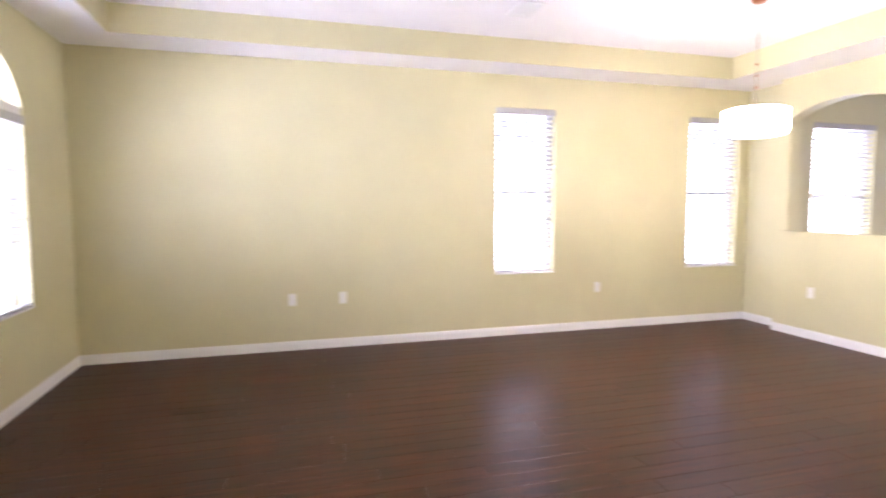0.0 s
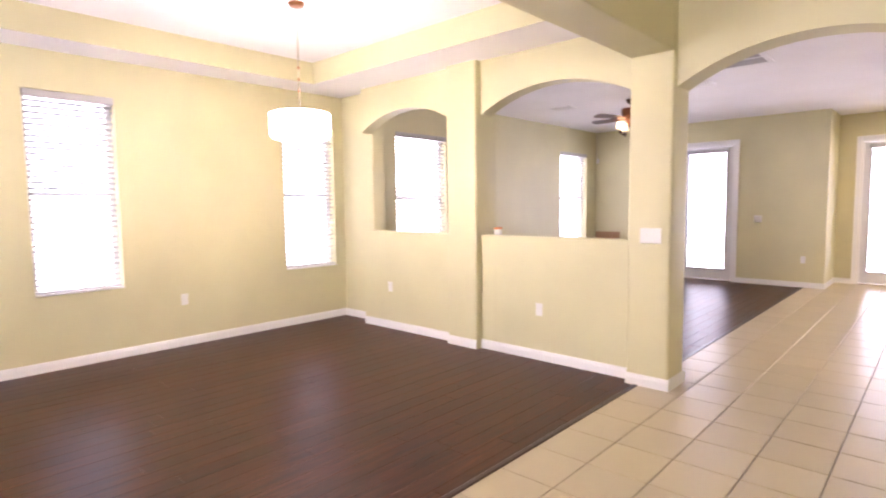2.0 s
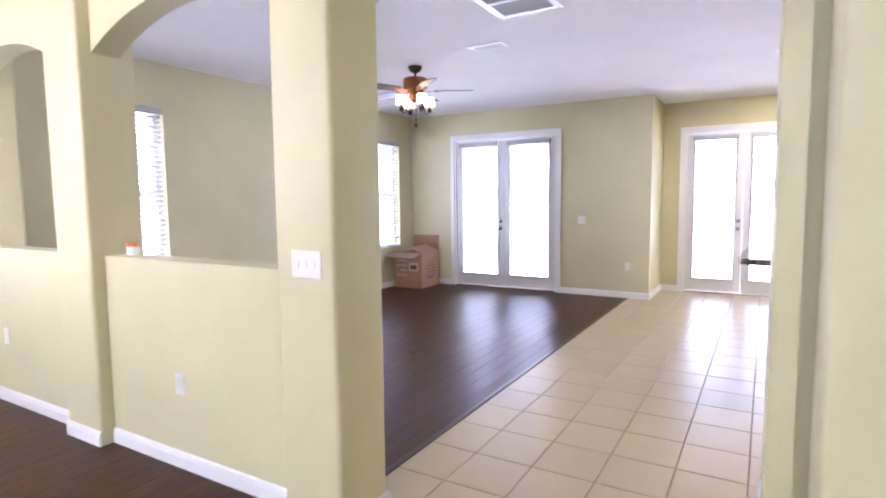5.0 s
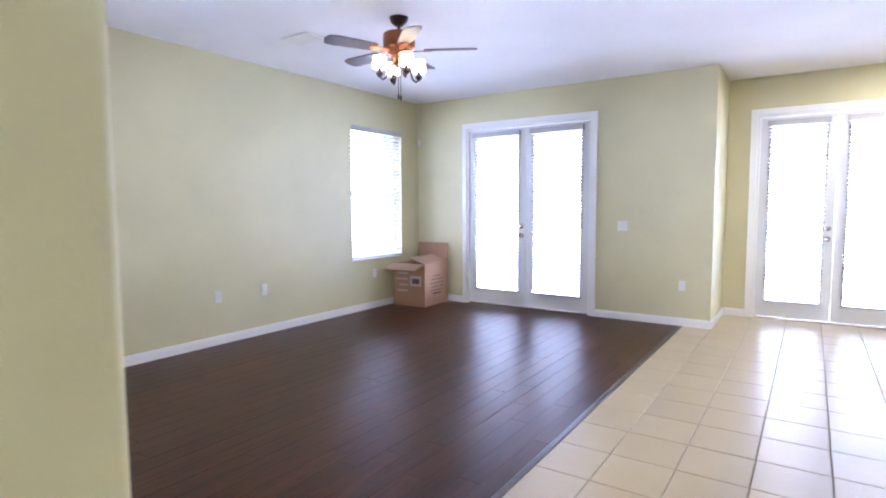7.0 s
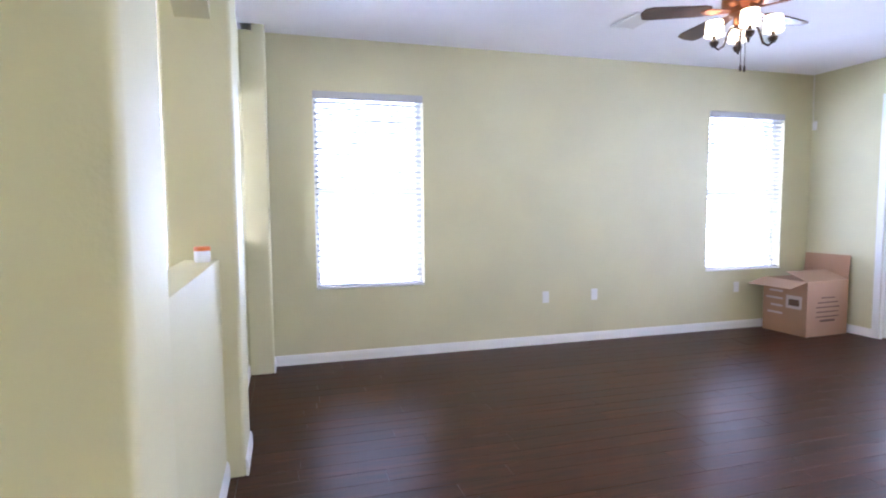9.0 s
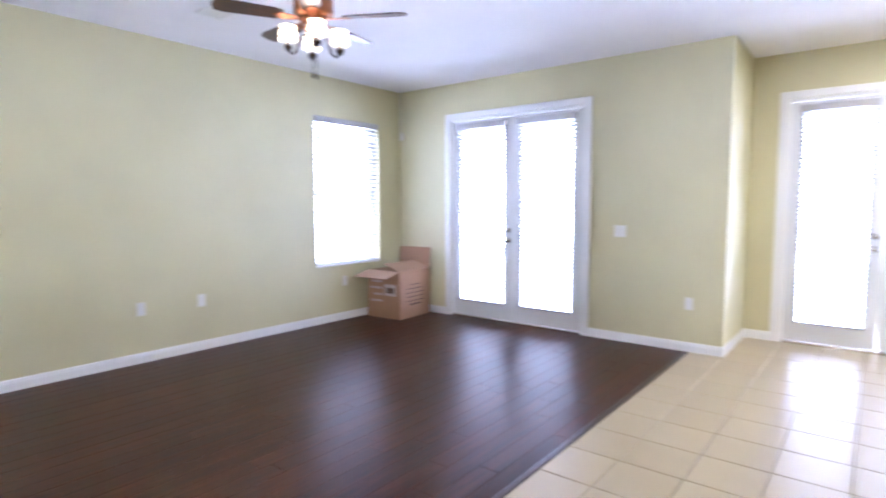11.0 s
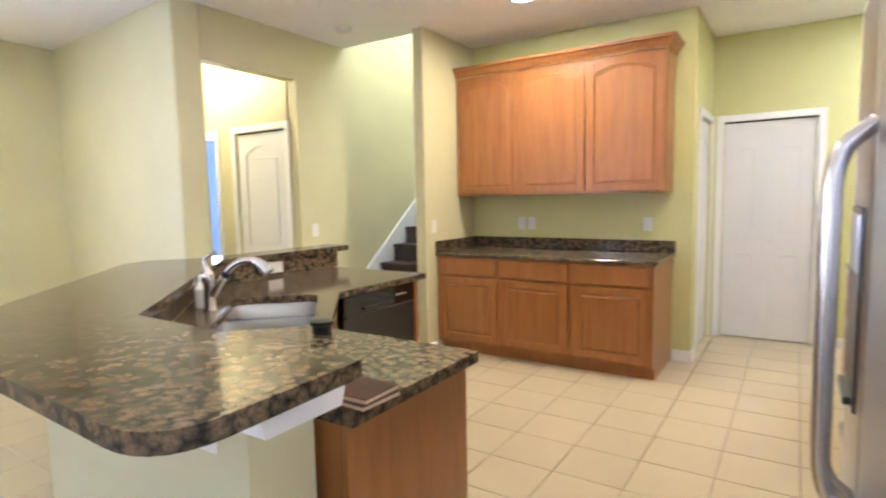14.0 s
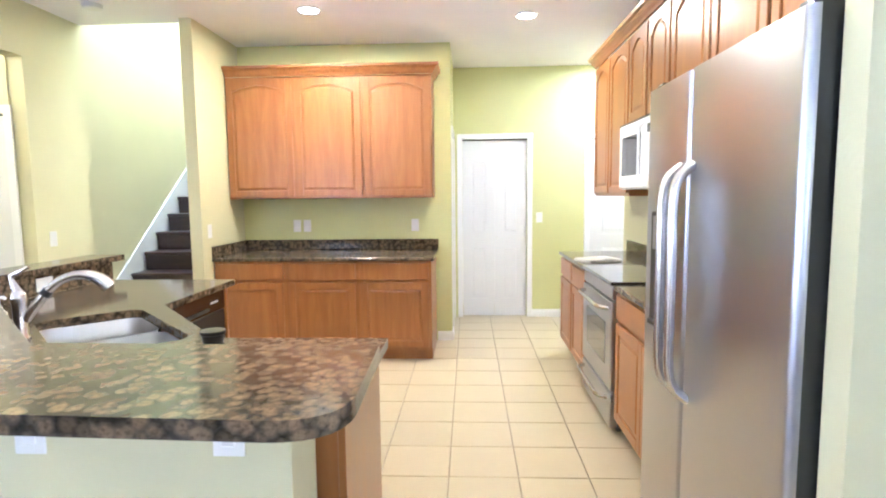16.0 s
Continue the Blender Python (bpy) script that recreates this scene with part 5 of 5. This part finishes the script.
part("lower_ring", lathe(bmesh.new(), [(R - 0.07, -1.065), (R - 0.02, -1.055), (R - 0.004, -1.034), (R - 0.016, -1.02)], 36), DRUM, ch, "", True)
part("upper_ring", lathe(bmesh.new(), [(R - 0.012, -0.875), (R + 0.003, -0.872), (R - 0.004, -0.862), (R - 0.03, -0.852)], 36), DRUM, ch, "", True)
for k in range(8):
    a = 2 * math.pi * k / 8
    part("spoke", tube(bmesh.new(), [(0, 0, -0.838), (R * 0.6 * math.cos(a), R * 0.6 * math.sin(a), -0.845), (R * 0.95 * math.cos(a), R * 0.95 * math.sin(a), -0.868)], 0.006, 8), NICKEL, ch)
for k in range(3):
    a = 2 * math.pi * k / 3 + 0.3
    bulb("chandelier_lamp", CH[0] + 0.12 * math.cos(a), CH[1] + 0.12 * math.sin(a), TRAY - 0.93, 20, (1.0, 0.82, 0.54), 0.022)

# ---- added lamps, out of sight: assumed for passage, stairwell ceiling, blue room and recess ----
cl = thing("ceiling_lamp", 6.3, -3.92, CEIL, "assumed round ceiling lamp, unseen, lighting the corridor", "ceiling lamp")
part("bowl", lathe(bmesh.new(), [(0.14, 0), (0.14, -0.03), (0.10, -0.07), (0.0, -0.09)], 28), glowing("corridor_bowl", (1.0, 0.80, 0.45), 5.0), cl, "glowing glass bowl", True)
bulb("corridor_lamp", 6.3, -3.92, CEIL - 0.2, 14, (1.0, 0.82, 0.50), 0.06)
area_lamp("stair_daylight", Matrix.Translation((4.70, -6.6, 5.25)), 0.7, 2.6, 85, (0.95, 1.0, 0.98))
area_lamp("blue_room_daylight", Matrix.Translation((8.3, -5.3, 1.6)) @ pose(0, 0, 0, 0, 90, 0), 1.0, 1.0, 30, (0.8, 0.9, 1.0))
# fill light added in the recess past the kitchen, with no fixture
area_lamp("recess_fill", Matrix.Translation((0.4, -6.25, CEIL - 0.02)), 0.3, 0.3, 12, SOFTWARM)

# ---- cardboard box in the corner ----
cb = thing("cardboard_box", 5.76, 3.30, 0, "open brown cardboard box with printing, in the wall corner", "box", 3)
W, D, HB = 0.60, 0.52, 0.58
part("near_side", boxed(0, W, 0, 0.006, 0, HB), CARD, cb)
part("far_side", boxed(0, W, D - 0.006, D, 0, HB), CARD, cb)
part("end_side", boxed(0, 0.006, 0.006, D - 0.006, 0, HB), CARD, cb)
part("end_side", boxed(W - 0.006, W, 0.006, D - 0.006, 0, HB), CARD, cb)
part("bottom", boxed(0.006, W - 0.006, 0.006, D - 0.006, 0.0, 0.006), CARD2, cb)
for name, m, w, d in (("flap", Matrix.Translation((0, 0.003, HB)) @ pose(0, 0, 0, 18), W, 0.27), ("flap", Matrix.Translation((W, D - 0.003, HB)) @ pose(0, 0, 0, -72, 0, 180), W, 0.24)):
    f = part(name, boxed(0, w, 0, d, 0, 0.005), CARD2, cb)
    f.matrix_basis = m
f = part("flap", boxed(-0.25, 0, 0.006, D - 0.006, 0, 0.005), CARD2, cb)
f.matrix_basis = Matrix.Translation((0, 0, HB)) @ pose(0, 0, 0, 0, -14, 0)
f = part("flap", boxed(0, 0.005, 0.006, D - 0.006, 0, 0.26), CARD, cb)
f.matrix_basis = Matrix.Translation((W - 0.002, 0, HB)) @ pose(0, 0, 0, 0, 6, 0)
for i in range(6):
    wd = (0.20, 0.30, 0.34, 0.32, 0.34, 0.22)[i]
    part("print_line", boxed(0.30 - wd / 2, 0.30 + wd / 2, -0.0012, -0.0002, 0.40 - i * 0.05, 0.412 - i * 0.05 + (0.012 if i == 5 else 0)), INK, cb)
part("print_picture", boxed(-0.0012, -0.0002, 0.06, 0.24, 0.28, 0.42), PALEINK, cb)
part("print_block", boxed(-0.002, -0.0013, 0.09, 0.21, 0.31, 0.38), INK, cb)
for i in range(4):
    part("print_line", boxed(-0.0012, -0.0002, 0.28, 0.28 + (0.16, 0.2, 0.14, 0.18)[i], 0.44 - i * 0.08, 0.462 - i * 0.08), PALEINK, cb)

# little jar on the half wall
jr = thing("jar", 0.20, 1.74, LEDGE, "small white jar with an orange lid on the half wall", "jar")
part("jar_body", lathe(bmesh.new(), [(0.032, 0), (0.036, 0.006), (0.036, 0.048), (0.032, 0.054)], 22), WHITEP, jr, "", True)
part("lid", lathe(bmesh.new(), [(0.037, 0.054), (0.037, 0.07), (0.034, 0.073), (0.0, 0.073)], 22), plain("orange_plastic", (0.75, 0.20, 0.03), 0.4), jr, "orange lid", True)

# ---- floor pieces, last ----
PITCH, PITCH_Y, TX, TY = 0.353, 0.337, 0.325, -0.098


def slab_mesh(w, d, mat, chamfer=0.003, depth=0.012):
    """A floor piece from 0,0 to w,d, with its top at z 0 and chamfered edges."""
    bm = bmesh.new()
    c = chamfer
    lo = [bm.verts.new(p) for p in ((0, 0, -depth), (w, 0, -depth), (w, d, -depth), (0, d, -depth))]
    mi = [bm.verts.new(p) for p in ((0, 0, -c * 0.8), (w, 0, -c * 0.8), (w, d, -c * 0.8), (0, d, -c * 0.8))]
    hi = [bm.verts.new(p) for p in ((c, c, 0), (w - c, c, 0), (w - c, d - c, 0), (c, d - c, 0))]
    for a, b in ((lo, mi), (mi, hi)):
        for i in range(4):
            bm.faces.new((a[i], a[(i + 1) % 4], b[(i + 1) % 4], b[i]))
    bm.faces.new(hi)
    return mesh_of("piece", bm, mat)


floor_tile = thing("floor_tile", 0, 0, 0, "cream ceramic floor tiles laid in a square grid", "floor", kind="structure")
JOINT = 0.006
whole = slab_mesh(PITCH - JOINT, PITCH_Y - JOINT, TILE)
cut = slab_mesh(PITCH - JOINT, EDGE_D - TY - JOINT, TILE)
cut_living = slab_mesh(PITCH - JOINT, EDGE - TY - JOINT, TILE)
rest_bm = bmesh.new()
rng = random.Random(7)
for i in range(int((FRONT - TX) / PITCH) - 1, int((8.6 - TX) / PITCH) + 1):
    for j in range(-28, 1):
        x, y = TX + i * PITCH, TY + j * PITCH_Y
        if j < -22 and not (0 < x < 5.3):
            continue
        near = (-1.6 < x < 4.2 and y > -1.7) or (1.2 < x < 3.7 and -5.9 < y <= -1.7) or (4.2 <= x < 7.3 and y > -3.4)
        if near:
            ob = new("tile", whole if j < 0 else cut if x < 0.1 else cut_living)
            ob.parent = floor_tile
            ob.location = (x + JOINT / 2, y + JOINT / 2, rng.uniform(-0.0006, 0.0004))
        else:
            d = (PITCH_Y if j < 0 else (EDGE_D if x < 0.1 else EDGE) - TY) - JOINT
            box(rest_bm, x + JOINT / 2, x + PITCH - JOINT / 2, y + JOINT / 2, y + JOINT / 2 + d, -0.012, 0.0)
far_tiles = part("tile_field", rest_bm, TILE, floor_tile)
tagged(far_tiles, "cream ceramic tiles further off", kind="stuff")


def planks(name, x0, x1, y0, y1, label, seed):
    floor = thing(name, 0, 0, 0, label, "floor", kind="structure")
    part("underlay", boxed(x0, x1, y0, y1, -0.0118, -0.010), SUBFLOOR, floor)
    r = random.Random(seed)
    w = 0.127
    n = int(math.ceil((y1 - y0) / w))
    for k in range(n):
        a, b = y1 - k * w, max(y0, y1 - (k + 1) * w)
        if a - b < 0.02:
            continue
        x = x0 - r.uniform(0.0, 1.1)
        while x < x1:
            e = x + 1.22
            s, t = max(x, x0), min(e, x1)
            if t - s > 0.03:
                ob = new("plank", slab_mesh(t - s - 0.0012, a - b - 0.0012, OAK, 0.0014, 0.0098))
                ob.parent = floor
                ob.location = (s + 0.0006, b + 0.0006, r.uniform(-0.0005, 0.0004))
            x = e
    return floor


planks("floor_dining", FRONT, P0 + 0.31, EDGE_D + 0.002, DIN_Y, "dark brown hand-scraped wood planks in the dining room", 3)
planks("floor_living", P0 + 0.312, BACK + 0.02, EDGE + 0.002, LIV_Y, "dark brown hand-scraped wood planks in the living room", 5)
for a, b, EDGE in ((FRONT, -0.014, EDGE_D), (PB + 0.014, BACK - 0.03, EDGE)):
    bm = bmesh.new()
    prism(bm, [(EDGE - 0.022, 0.0005), (EDGE - 0.012, 0.007), (EDGE + 0.012, 0.007), (EDGE + 0.022, 0.0005)], a, b, "x")
    structure("trim", bm, STAIRW, "dark wood strip where the planks meet the tiles", "threshold strip")
